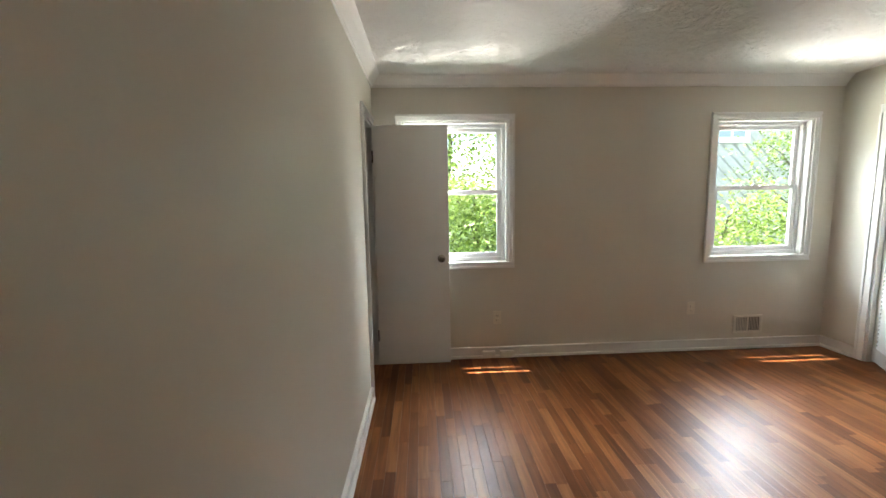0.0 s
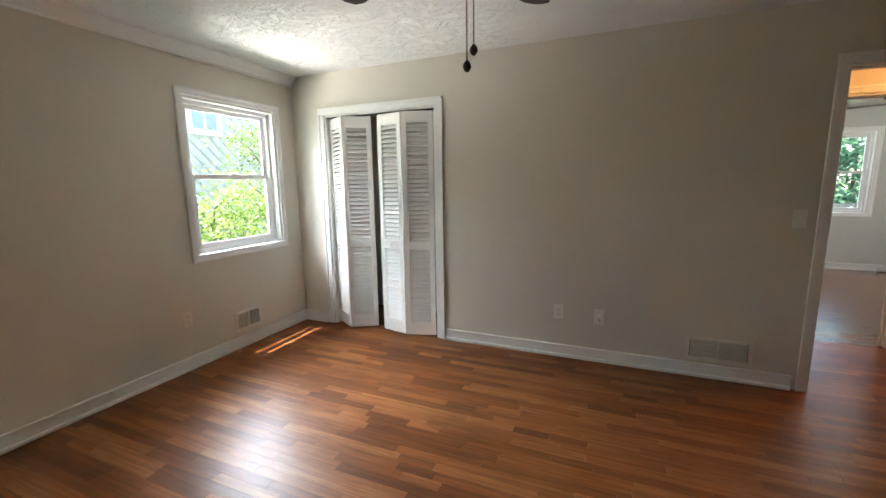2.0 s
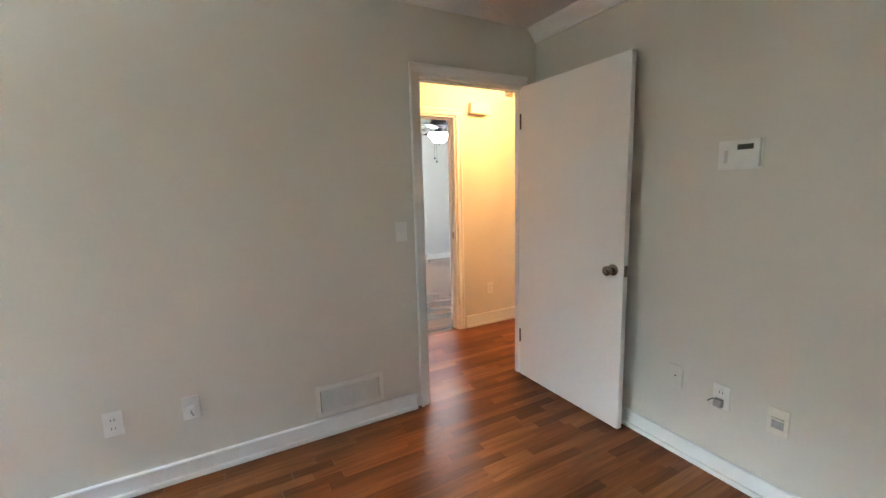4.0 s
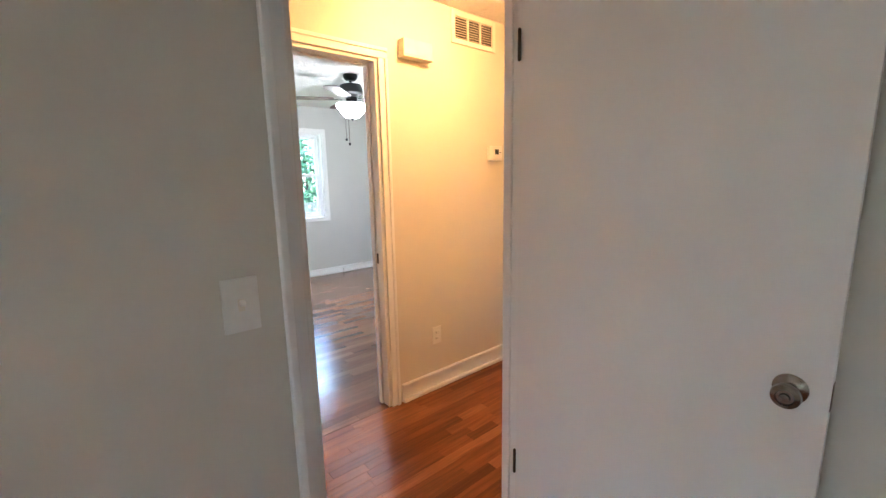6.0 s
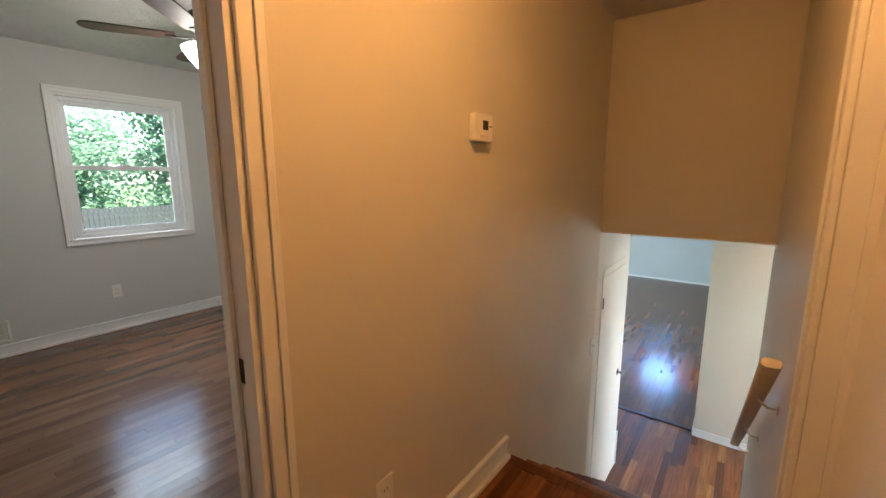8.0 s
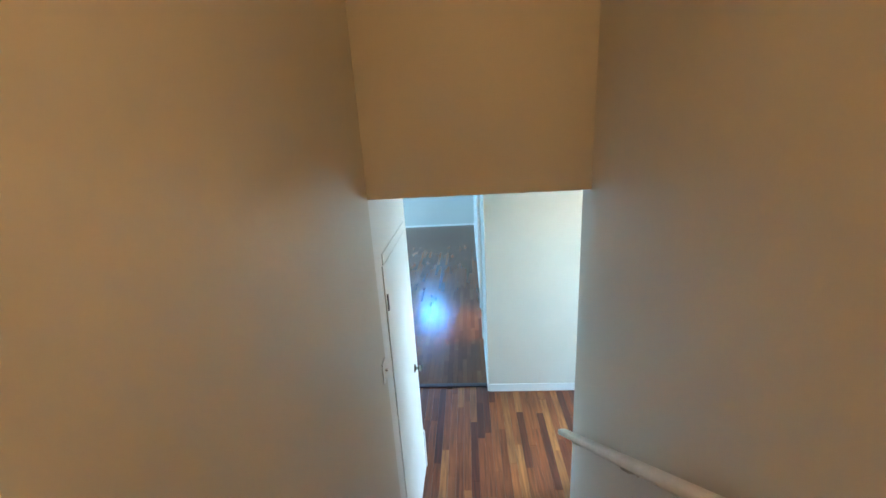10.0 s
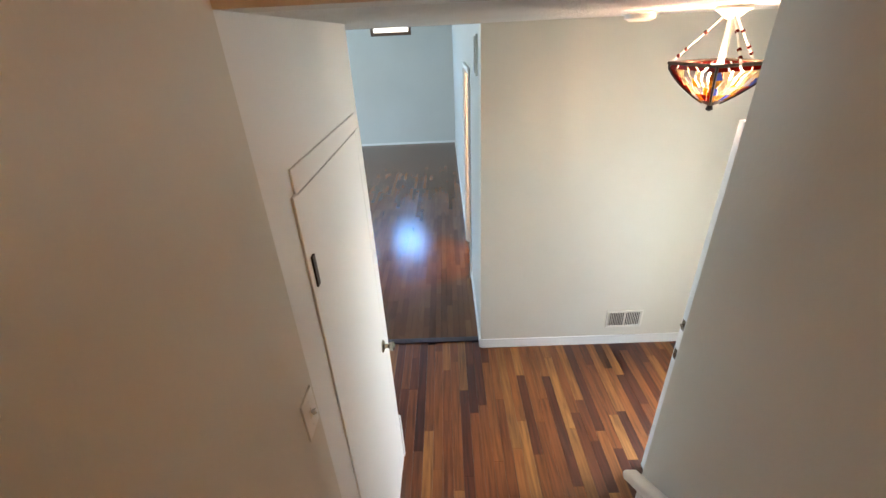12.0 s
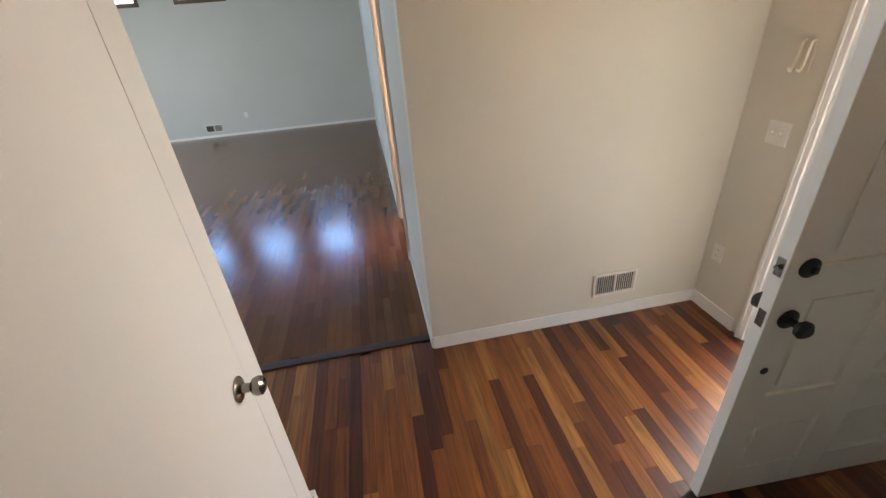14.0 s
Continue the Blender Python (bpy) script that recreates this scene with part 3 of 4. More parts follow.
def bifold(at, w, h, closer, name="bifold_door", label="white louvered bifold closet door, partly folded", n_up=26, n_low=20):
    """Two or more louvered leaves; closer: poses of the leaves in the thing's frame."""
    ob = thing(name, label, "closet door", at, "louvered closet doors")
    slat = None
    for m, kn in closer:
        leaf = part("leaf", boxes((0, 0.045, 0, 0.028, 0.015, h), (w - 0.045, w, 0, 0.028, 0.015, h), (0.045, w - 0.045, 0, 0.028, 0.015, 0.13),
                                  (0.045, w - 0.045, 0, 0.028, 0.80, 0.875), (0.045, w - 0.045, 0, 0.028, h - 0.095, h)), WHITE, ob, bevel=0.002, at=m)
        for z0, z1, n in ((0.13, 0.80, n_low), (0.875, h - 0.095, n_up)):
            for k in range(n):
                z = z0 + (k + 0.5) * (z1 - z0) / n
                if slat is None:
                    slat = mesh("louver", boxes((0.044, w - 0.044, -0.0195, 0.0195, -0.003, 0.003)), WHITE)
                sl = new("louver", slat)
                sl.parent = leaf
                sl.matrix_basis = pose(0, 0.014, z, 48, 0, 0)
        if kn:
            part("wooden_knob", lathe([(0.008, 0), (0.008, -0.012), (0.017, -0.018), (0.018, -0.026), (0.01, -0.031)], 16, "y"), WHITE, leaf, smooth=True, at=pose(kn, 0, 0.84))
    return ob


def leaf_between(a, b):
    d = Vector((b[0] - a[0], b[1] - a[1], 0))
    return pose(a[0], a[1], 0, 0, 0, math.degrees(math.atan2(d.y, d.x)))


frame_of("door_4", "white casing of the closet opening", pose(XE, 0, 0, 0, 0, -90), -3.455, -2.315, 2.02, HW - XE, 0, 0.065, False)
LW = 0.272
bifold(pose(0, 0, 0), LW, 1.985, [(leaf_between((3.765, 3.435), (3.635, 3.215)), None), (leaf_between((3.628, 3.212), (3.765, 2.965)), LW / 2)])
bifold(pose(0, 0, 0), LW, 1.985, [(leaf_between((3.715, 2.885), (3.655, 2.615)), LW / 2), (leaf_between((3.648, 2.608), (3.735, 2.335)), None)])
bifold(pose(0, 0, 0), 0.32, 1.965, [(leaf_between((6.24, -0.525), (6.24, -0.205)) @ pose(0, 0, 0), None)], label="louvered bifold closet door folded open in the second bedroom")
part("closet_track", boxes((XE + 0.012, XE + 0.05, 2.335, 3.435, 1.991, 2.001)), BLACK, tagged(new("closet_track_rail"), "dark metal track over the bifold doors", "track", "", "structure"))


def low_door():
    """The flush closet door at the foot of the stair."""
    ob = tagged(new("door_5"), "flush white closet door beside the stair, painted with its casing", "door", "", "structure")
    ob.matrix_basis = pose(HE, 0, 0, 0, 0, -90)
    part("head_casing", boxes((3.957, 4.715, -0.007, -0.001, 0.598, 0.658)), DOORW, ob, bevel=0.003)
    part("side_casing", boxes((4.7055, 4.795, -0.0035, -0.0005, F, 0.592)), DOORW, ob, bevel=0.001)
    slab = part("slab", boxes((3.9682, 4.7045, -0.003, 0.03, F + 0.012, 0.588)), DOORW, ob, bevel=0.0015)
    part("side_casing", boxes((3.935, 3.9665, -0.008, -0.0005, F, 0.597)), DOORW, ob, bevel=0.003)
    # dark sheet behind the slab, coloured as the shade in its gaps
    part("jamb", boxes((3.967, 4.705, 0.031, 0.06, F, 0.590)), DARK, ob)
    knob(slab, pose(4.643, -0.003, F + 1.085), NICKEL, "door_knob", 0.024)
    for z in (0.385, -1.30):
        part("hinge", boxes((3.957, 3.977, -0.014, -0.0085, z - 0.045, z + 0.045)), BRONZE, ob, bevel=0.001)


low_door()
blk = thing("corner_guard", "short white corner block at the wall's end", "trim", pose(HE, -4.80, F))
part("block", boxes((-0.012, 0.10, -0.026, -0.001, 0.0, 0.37)), WHITE, blk, bevel=0.004)


def front_door():
    ob = thing("front_door", "cream eight-panel front door standing open, with black hardware", "door", leaf_between((2.385, -4.645), (3.283, -4.69)) @ pose(0, -0.0, F))
    w, h = 0.905, 2.12
    # faces at local y 0 and -0.044; the hall side is y = 0
    rails = [(0.012, 0.17), (0.43, 0.59), (1.03, 1.13), (1.57, 1.66), (2.0, h)]
    stiles = [(0.0, 0.115), (0.395, 0.51), (0.79, w)]
    bm = bmesh.new()
    for a, b in stiles:
        box(bm, a, b, 0, 0.044, 0.012, h)
    for a, b in rails:
        for c, d in ((0.115, 0.395), (0.51, 0.79)):
            box(bm, c, d, 0, 0.044, a, b)
    part("frame", bm, DOORW, ob, bevel=0.003)
    for (a, b) in ((0.17, 0.43), (0.59, 1.03), (1.13, 1.57), (1.66, 2.0)):
        for c, d in ((0.115, 0.395), (0.51, 0.79)):
            part("panel", boxes((c, d, 0.012, 0.032, a, b), (c + 0.035, d - 0.035, 0.006, 0.038, a + 0.035, b - 0.035)), DOORW, ob, bevel=0.004)
    for z, r in ((1.13, 0.032), (0.945, 0.034)):
        part("rose", lathe([(r, 0.045), (r, 0.051), (r * 0.8, 0.056)], 24, "y"), BLACK, ob, "round black rose", smooth=True, at=pose(w - 0.07, 0, z))
        part("rose", lathe([(r, -0.001), (r, -0.007), (r * 0.8, -0.012)], 24, "y"), BLACK, ob, smooth=True, at=pose(w - 0.07, 0, z))
        part("latch_plate", boxes((w - 0.001, w + 0.002, 0.009, 0.035, z - 0.03, z + 0.03)), NICKEL, ob)
    part("thumb_turn", boxes((w - 0.078, w - 0.062, 0.056, 0.07, 1.12, 1.14)), BLACK, ob, bevel=0.003)
    for s, y in ((1, 0.05), (-1, -0.006)):
        part("black_knob", lathe([(0.012, 0), (0.012, 0.03 * s), (0.028, 0.042 * s), (0.03, 0.055 * s), (0.018, 0.066 * s)], 20, "y"), BLACK, ob, smooth=True, at=pose(w - 0.07, y, 0.945))
    part("bolt_hole", lathe([(0.014, 0.0442), (0.014, 0.047), (0.008, 0.048)], 16, "y"), BLACK, ob, smooth=True, at=pose(w - 0.065, 0, 0.725))
    part("closer_bracket", boxes((w - 0.14, w - 0.05, 0.0445, 0.075, 2.04, 2.085)), WHITE, ob, bevel=0.004)
    part("strike_bolt", lathe([(0.008, 0.0), (0.008, 0.012)], 12, "x"), NICKEL, ob, at=pose(w + 0.001, 0.022, 1.13))
    return ob


front_door()
frame_of("door_6", "white casing of the front doorway", pose(FW, 0, 0, 0, 0, 90), -5.40, -4.615, F + 2.135, 0.14, F, 0.045, False)
pl = part("strike_plate", boxes((FW - 0.07, FW - 0.03, -5.3825, -5.3805, F + 1.09, F + 1.17)), NICKEL, bpy.data.objects["door_6"], at=Matrix())
pl.matrix_parent_inverse = bpy.data.objects["door_6"].matrix_basis.inverted()
frame_of("door_7", "warm lit casing of the kitchen doorway", pose(4.20, 0, 0, 0, 0, 90), -7.93, -7.06, F + 2.13, 0.1, F, 0.06, False)

# ---- stair ----
stair = tagged(new("stair"), "steep wooden stair down to the foyer", "stairs", "", "structure")
RISE, RUN = -F / 9, 0.232
for k in range(9):
    y = STAIR - k * RUN
    z = -(k + 1) * RISE
    part("riser", boxes((HW + 0.002, HE - 0.002, y - 0.018, y, z, z + RISE - 0.03)), WHITE, stair)
    if k < 8:
        part("tread", boxes((HW + 0.002, HE - 0.002, y - RUN - 0.02, y, z - 0.03, z)), TIGER, stair, bevel=0.004)
part("nosing", boxes((HW + 0.002, HE - 0.002, STAIR - 0.02, STAIR + 0.045, -0.024, 0.0)), OAK, stair, bevel=0.004)


def handrail():
    """A rounded rail that follows the stair on three brackets."""
    ob = thing("handrail", "cream painted wooden handrail on small brackets", "handrail", pose(HW, 0, 0))
    a, b = Vector((0.058, -2.19, 0.836)), Vector((0.068, -3.90, -0.405))
    d = (b - a).normalized()
    q = d.to_track_quat("X", "Z").to_matrix().to_4x4()
    n = (b - a).length
    bm = bmesh.new()
    prof = [(0.026 * math.copysign(abs(math.cos(t)) ** 0.6, math.cos(t)), 0.016 * math.copysign(abs(math.sin(t)) ** 0.6, math.sin(t))) for t in [2 * math.pi * k / 20 for k in range(20)]]
    rings = [[bm.verts.new((s, y * f, z * f)) for y, z in prof] for s, f in ((0, 0.9), (0.006, 1.0), (n - 0.006, 1.0), (n, 0.9))]
    for r0, r1 in zip(rings, rings[1:]):
        for k in range(20):
            bm.faces.new((r0[k], r0[(k + 1) % 20], r1[(k + 1) % 20], r1[k]))
    bm.faces.new(rings[0])
    bm.faces.new(rings[-1][::-1])
    part("rail", bm, RAILW, ob, smooth=True, at=Matrix.Translation(a) @ q)
    for f in (0.18, 0.55, 0.9):
        p = a + d * n * f
        bm = tube([(0.002, p.y, p.z - 0.06), (0.03, p.y, p.z - 0.058), (0.055, p.y, p.z - 0.04), (0.066, p.y, p.z - 0.012)], 0.0045)
        br = part("bracket", bm, IVORY, ob, smooth=True)
        part("bracket_rose", lathe([(0.016, 0.001), (0.016, 0.005), (0.01, 0.007)], 16, "x", (0, p.y, p.z - 0.06)), IVORY, br, smooth=True)
    return ob


handrail()


# ---- wall plates and grilles ----
def outlet(at, label="white duplex outlet plate", group="outlets", ivory=False):
    ob = thing("outlet", label, "outlet", at, group)
    part("plate", boxes((-0.036, 0.036, -0.006, 0, -0.058, 0.058)), IVORY if ivory else PLASTIC, ob, bevel=0.002)
    for z in (0.02, -0.02):
        so = part("socket", lathe([(0.016, -0.0062), (0.016, -0.0085), (0.014, -0.009)], 16, "y"), IVORY if ivory else PLASTIC, ob, smooth=True, at=pose(0, 0, z))
        part("slots", boxes((-0.008, -0.005, -0.0096, -0.0092, -0.005, 0.005), (0.005, 0.008, -0.0096, -0.0092, -0.005, 0.005)), DARK, so)
    return ob


def cable_plate(at, mat=PLASTIC):
    ob = thing("cable_plate", "wall plate with a cable plug and stub", "cable plate", at)
    part("plate", boxes((-0.036, 0.036, -0.006, 0, -0.058, 0.058)), mat, ob, bevel=0.002)
    part("jack", boxes((-0.014, 0.014, -0.03, -0.0062, -0.016, 0.014)), mat, ob, bevel=0.003)
    part("cable_stub", tube([(0, -0.03, -0.004), (0.004, -0.045, -0.01), (0.012, -0.05, -0.024)], 0.004), STUB, ob, smooth=True)
    return ob


def switch(at, n=1, label="white toggle switch plate", mat=None):
    mat = mat or PLASTIC
    ob = thing("light_switch", label, "switch", at, "light switches")
    w = 0.036 + 0.023 * (n - 1)
    part("plate", boxes((-w, w, -0.006, 0, -0.058, 0.058)), mat, ob, bevel=0.002)
    for k in range(n):
        x = (k - (n - 1) / 2) * 0.046
        part("toggle", boxes((x - 0.005, x + 0.005, -0.012, 0.002, -0.006, 0.006)), mat, ob, bevel=0.002, at=pose(0, -0.0115, 0.004, -28))
        part("slot", boxes((x - 0.0065, x + 0.0065, -0.0068, -0.0062, -0.013, 0.013)), IVORY, ob)
        for z in (0.038, -0.038):
            part("screw", lathe([(0.003, -0.0062), (0.003, -0.0072)], 8, "y", (x, 0, z)), mat, ob)
    return ob


def register(name, at, w, h, bays, slats, vertical, label, frame=0.018, mat=None, back=None, tilt=18, depth=0.004):
    """A grille: dark backing in place of the duct's shade, raised frame, and slats in bays."""
    mat = mat or VENTW
    ob = thing(name, label, "vent", at, "vents")
    part("backing", boxes((-w / 2 + 0.01, w / 2 - 0.01, -0.003, -0.001, -h / 2 + 0.01, h / 2 - 0.01)), back or DARK, ob)
    f = frame
    part("frame", boxes((-w / 2, -w / 2 + f, -0.014, -0.0005, -h / 2, h / 2), (w / 2 - f, w / 2, -0.014, -0.0005, -h / 2, h / 2),
                        (-w / 2 + f, w / 2 - f, -0.014, -0.0005, -h / 2, -h / 2 + f), (-w / 2 + f, w / 2 - f, -0.014, -0.0005, h / 2 - f, h / 2)), mat, ob, bevel=0.002)
    bw = (w - 2 * f) / bays
    shared = None
    for b in range(bays):
        x0 = -w / 2 + f + b * bw
        if b:
            part("mullion", boxes((x0 - 0.006, x0 + 0.006, -0.012, -0.0035, -h / 2 + f, h / 2 - f)), mat, ob)
        for k in range(slats):
            if vertical:
                g = boxes((-0.0013, 0.0013, -0.004, 0.004, -h / 2 + f, h / 2 - f)) if shared is None else None
                m = pose(x0 + (k + 0.5) * bw / slats, -0.009, 0, 0, 0, 12 if b % 2 == 0 else -58)
            else:
                g = boxes((0.004, bw - 0.004, -depth, depth, -0.0013, 0.0013)) if shared is None else None
                m = pose(x0, -0.009, -h / 2 + f + (k + 0.5) * (h - 2 * f) / slats, tilt, 0, 0)
            if shared is None:
                shared = mesh("slat", g, mat)
            sl = new("slat", shared)
            sl.parent, sl.matrix_basis = ob, m
    return ob


N_, E_, S_, W_ = 0, -90, 180, 90
outlet(pose(0.70, YN, 0.36, 0, 0, N_), "outlet plate painted over in wall colour", "outlets", True)
outlet(pose(2.46, YN, 0.39, 0, 0, N_), "outlet plate painted over in wall colour", "outlets", True)
register("floor_register", pose(3.00, YN, 0.228, 0, 0, N_), 0.27, 0.165, 2, 8, True, "white two-bay wall register low beside the window")
outlet(pose(XE, 1.275, 0.365, 0, 0, E_))
cable_plate(pose(XE, 0.975, 0.355, 0, 0, E_))
register("return_grille", pose(XE, 0.195, 0.208, 0, 0, E_), 0.395, 0.18, 2, 11, False, "cream return air grille above the baseboard", 0.024, None, None, 30, 0.005)
switch(pose(XE, -0.165, 1.128, 0, 0, E_))
outlet(pose(2.432, YS, 0.39, 0, 0, S_), "white outlet plate with a plug-in night light")
night = thing("night_light", "clear plug-in night light on a grey base in the outlet", "night light", pose(2.432, YS, 0.37, 0, 0, S_))
part("base", boxes((-0.02, 0.016, -0.036, -0.0098, -0.024, 0.012)), STUB, night, bevel=0.004)
part("light_bar", tube([(-0.012, -0.034, 0.006), (-0.01, -0.06, 0.012), (-0.006, -0.095, 0.016)], 0.007, 12), PANE, night, "clear plastic light bar", smooth=True)
part("bar_clip", tube([(-0.018, -0.037, 0.014), (-0.014, -0.066, 0.021), (-0.01, -0.097, 0.024)], 0.003, 8), STUB, night, smooth=True)
recess = thing("recessed_cable_plate", "ivory recessed cable plate with a dark opening", "cable plate", pose(2.212, YS, 0.38, 0, 0, S_))
part("plate", boxes((-0.038, -0.022, -0.007, 0, -0.058, 0.058), (0.022, 0.038, -0.007, 0, -0.058, 0.058), (-0.022, 0.022, -0.007, 0, 0.016, 0.058), (-0.022, 0.022, -0.007, 0, -0.058, -0.032)), IVORY, recess, bevel=0.0015)
# grey sheet coloured for the shade inside the recess
part("opening", boxes((-0.022, 0.022, -0.002, 0, -0.032, 0.016)), STUB, recess)
part("hood", boxes((-0.022, 0.022, -0.016, -0.0025, 0.008, 0.0155)), IVORY, recess, bevel=0.002)
blank = thing("blank_plate", "blank wall plate painted over in greige", "wall plate", pose(2.65, YS, 0.405, 0, 0, S_))
part("plate", boxes((-0.036, 0.036, -0.005, 0, -0.058, 0.058)), WALL, blank, bevel=0.002)
part("screw_hole", lathe([(0.0045, -0.0052), (0.0045, -0.0058)], 8, "y"), DARK, blank)
outlet(pose(HE, -1.56, 0.365, 0, 0, E_), "outlet plate on the warm lit hall wall")
register("return_grille", pose(HE, -1.915, 2.289, 0, 0, E_), 0.385, 0.185, 3, 9, False, "cream three-bay return grille high on the wall", 0.028)
register("floor_register", pose(BX, -1.03, 0.20, 0, 0, E_), 0.25, 0.17, 2, 8, False, "pale wall register above the bedroom baseboard", 0.016, VENTW, GREYWALL)
outlet(pose(BX, -1.85, 0.36, 0, 0, E_), "outlet plate painted over in grey")
register("floor_register", pose(2.985, FS, -1.285, 0, 0, S_), 0.30, 0.17, 2, 9, True, "white two-bay wall register above the foyer baseboard")
outlet(pose(FW, -5.735, -1.12, 0, 0, W_), "outlet plate low on the foyer wall")
switch(pose(FW, -5.595, -0.345, 0, 0, W_), 2, "double toggle switch plate beside the front door")
switch(pose(HE, -3.75, 0.106, 0, 0, E_), 1, "single toggle switch plate on the stair wall")
register("return_grille", pose(4.20, -6.2, 0.78, 0, 0, W_), 0.2, 0.26, 1, 12, False, "small wall grille in the living room", 0.016)
register("floor_register", pose(7.65, LS, -1.36, 0, 0, S_), 0.36, 0.16, 2, 8, True, "low white register on the far living room wall")
outlet(pose(6.94, LS, -1.15, 0, 0, S_), "small outlet plate on the far wall")


def old_panel():
    """The wall unit beside the bedroom door, with a display and a dark slot."""
    ob = thing("alarm_keypad", "white wall control panel with a small grey display", "control panel", pose(2.435, YS, 1.485, 0, 0, S_))
    part("back_plate", boxes((-0.085, 0.085, -0.008, 0, -0.062, 0.062)), PLASTIC, ob, bevel=0.003)
    part("body", boxes((-0.03, 0.082, -0.028, -0.0085, -0.055, 0.058)), PLASTIC, ob, bevel=0.004)
    part("display", boxes((0.0, 0.06, -0.03, -0.0285, 0.018, 0.04)), SCREEN, ob, bevel=0.001)
    part("slot", boxes((-0.06, -0.045, -0.0095, -0.0085, -0.035, 0.02)), GREYWALL, ob)


def thermostat():
    ob = thing("thermostat", "white digital thermostat on the stair wall", "thermostat", pose(HE, -2.10, 1.545, 0, 0, E_))
    part("body", boxes((-0.062, 0.062, -0.03, -0.001, -0.05, 0.05)), PLASTIC, ob, bevel=0.006)
    part("display", boxes((-0.012, 0.026, -0.0315, -0.0302, -0.008, 0.026)), SCREEN, ob, bevel=0.001)
    for k in range(3):
        part("button", boxes((-0.03 + k * 0.022, -0.016 + k * 0.022, -0.033, -0.0302, -0.034, -0.027)), PLASTIC, ob, bevel=0.001)
    part("slider", boxes((0.034, 0.05, -0.033, -0.0302, 0.004, 0.008)), SCREEN, ob)


def chime():
    ob = thing("door_chime", "cream door chime box above the hall doorway", "door chime", pose(HE, -1.435, 2.09, 0, 0, E_))
    part("cover", boxes((-0.10, 0.10, -0.055, -0.001, -0.035, 0.05)), IVORY, ob, bevel=0.005)
    part("lip", boxes((-0.106, 0.106, -0.06, -0.001, -0.046, -0.036)), IVORY, ob, bevel=0.002)


def coat_hook():
    ob = thing("coat_hook", "cream painted double hook on the foyer wall", "hook", pose(FW, -5.575, 0.02, 0, 0, W_))
    part("plate", boxes((-0.03, 0.03, -0.006, -0.001, -0.075, 0.07)), WALL, ob, bevel=0.003)
    for x in (-0.02, 0.022):
        part("prong", tube([(x, -0.006, 0.06), (x, -0.024, 0.055), (x, -0.03, 0.0), (x, -0.034, -0.05), (x, -0.05, -0.068), (x, -0.066, -0.055)], 0.007), IVORY, ob, smooth=True)
    part("cross_bar", tube([(-0.055, -0.03, -0.066), (-0.02, -0.036, -0.06), (0.022, -0.036, -0.06)], 0.006), BRASS, ob, smooth=True)


def smoke_alarm(at):
    ob = thing("smoke_alarm", "cream round smoke alarm on the ceiling", "smoke alarm", at)
    part("base", lathe([(0.068, 0.0), (0.068, -0.008), (0.062, -0.012)], 28), IVORY, ob, smooth=True)
    part("cover", lathe([(0.06, -0.0125), (0.058, -0.028), (0.04, -0.037), (0.01, -0.038)], 28), IVORY, ob, smooth=True)


old_panel()
thermostat()
chime()
coat_hook()
smoke_alarm(pose(3.63, -4.95, FC))
for at, w in ((pose(0.62, YN - 0.031, 0.0), 0.11), (pose(0.78, YN - 0.031, 0.0), 0.12), (pose(BX - 0.031, -2.75, 0.0, 0, 0, -90), 0.12)):
    jb = thing("raceway_box", "small white surface box on the baseboard", "junction box", at, "surface boxes")
    part("box", boxes((-w / 2, w / 2, -0.03, 0.0, 0.012, 0.075)), WHITE, jb, bevel=0.006)
    part("lid", boxes((-w / 2 + 0.012, w / 2 - 0.012, -0.034, -0.0305, 0.02, 0.066)), WHITE, jb, bevel=0.002)


# ---- ceiling fans and lamps ----
def ceiling_fan(at, blades, turn, radius, drop, blade_mat, metal, lit, label, under=0.02):
    """drop: height of the blades under the ceiling."""
    ob = thing("ceiling_fan", label, "ceiling fan", at)
    part("canopy", lathe([(0.07, -0.001), (0.068, -0.03), (0.045, -0.055), (0.02, -0.06)], 28), metal, ob, smooth=True)
    part("downrod", lathe([(0.013, -0.06), (0.013, -drop + 0.08)], 14), metal, ob, smooth=True)
    part("motor", lathe([(0.04, -drop + 0.085), (0.10, -drop + 0.07), (0.115, -drop + 0.03), (0.115, -drop - 0.01), (0.09, -drop - 0.035), (0.06, -drop - 0.045)], 32), metal, ob, smooth=True)
    part("switch_housing", lathe([(0.055, -drop - 0.046), (0.055, -drop - 0.085), (0.04, -drop - 0.1)], 28), metal, ob, smooth=True)
    bl = None
    for k in range(blades):
        a = turn + 360 * k / blades
        m = pose(0, 0, -drop - under, 0, 0, a)
        arm = part("blade_iron", boxes((0.09, 0.22, -0.018, 0.018, -0.004, 0.004)), metal, ob, bevel=0.003, at=m)
        if bl is None:
            bm = bmesh.new()
            pts = [(0.17, -0.055), (0.30, -0.063), (0.50, -0.07), (radius - 0.06, -0.07), (radius - 0.02, -0.055), (radius, -0.02),
                   (radius, 0.02), (radius - 0.02, 0.055), (radius - 0.06, 0.07), (0.50, 0.07), (0.30, 0.063), (0.17, 0.055)]
            lo = [bm.verts.new((x, y, 0)) for x, y in pts]
            hi = [bm.verts.new((x, y, 0.007)) for x, y in pts]
            bm.faces.new(lo[::-1])
            bm.faces.new(hi)
            for i in range(12):
                bm.faces.new((lo[i], lo[(i + 1) % 12], hi[(i + 1) % 12], hi[i]))
            bl = mesh("blade", bm, blade_mat)
        b = new("blade", bl)
        b.parent, b.matrix_basis = arm, pose(0, 0, 0.005, 0 if lit else 12, 0, 0)
    return ob


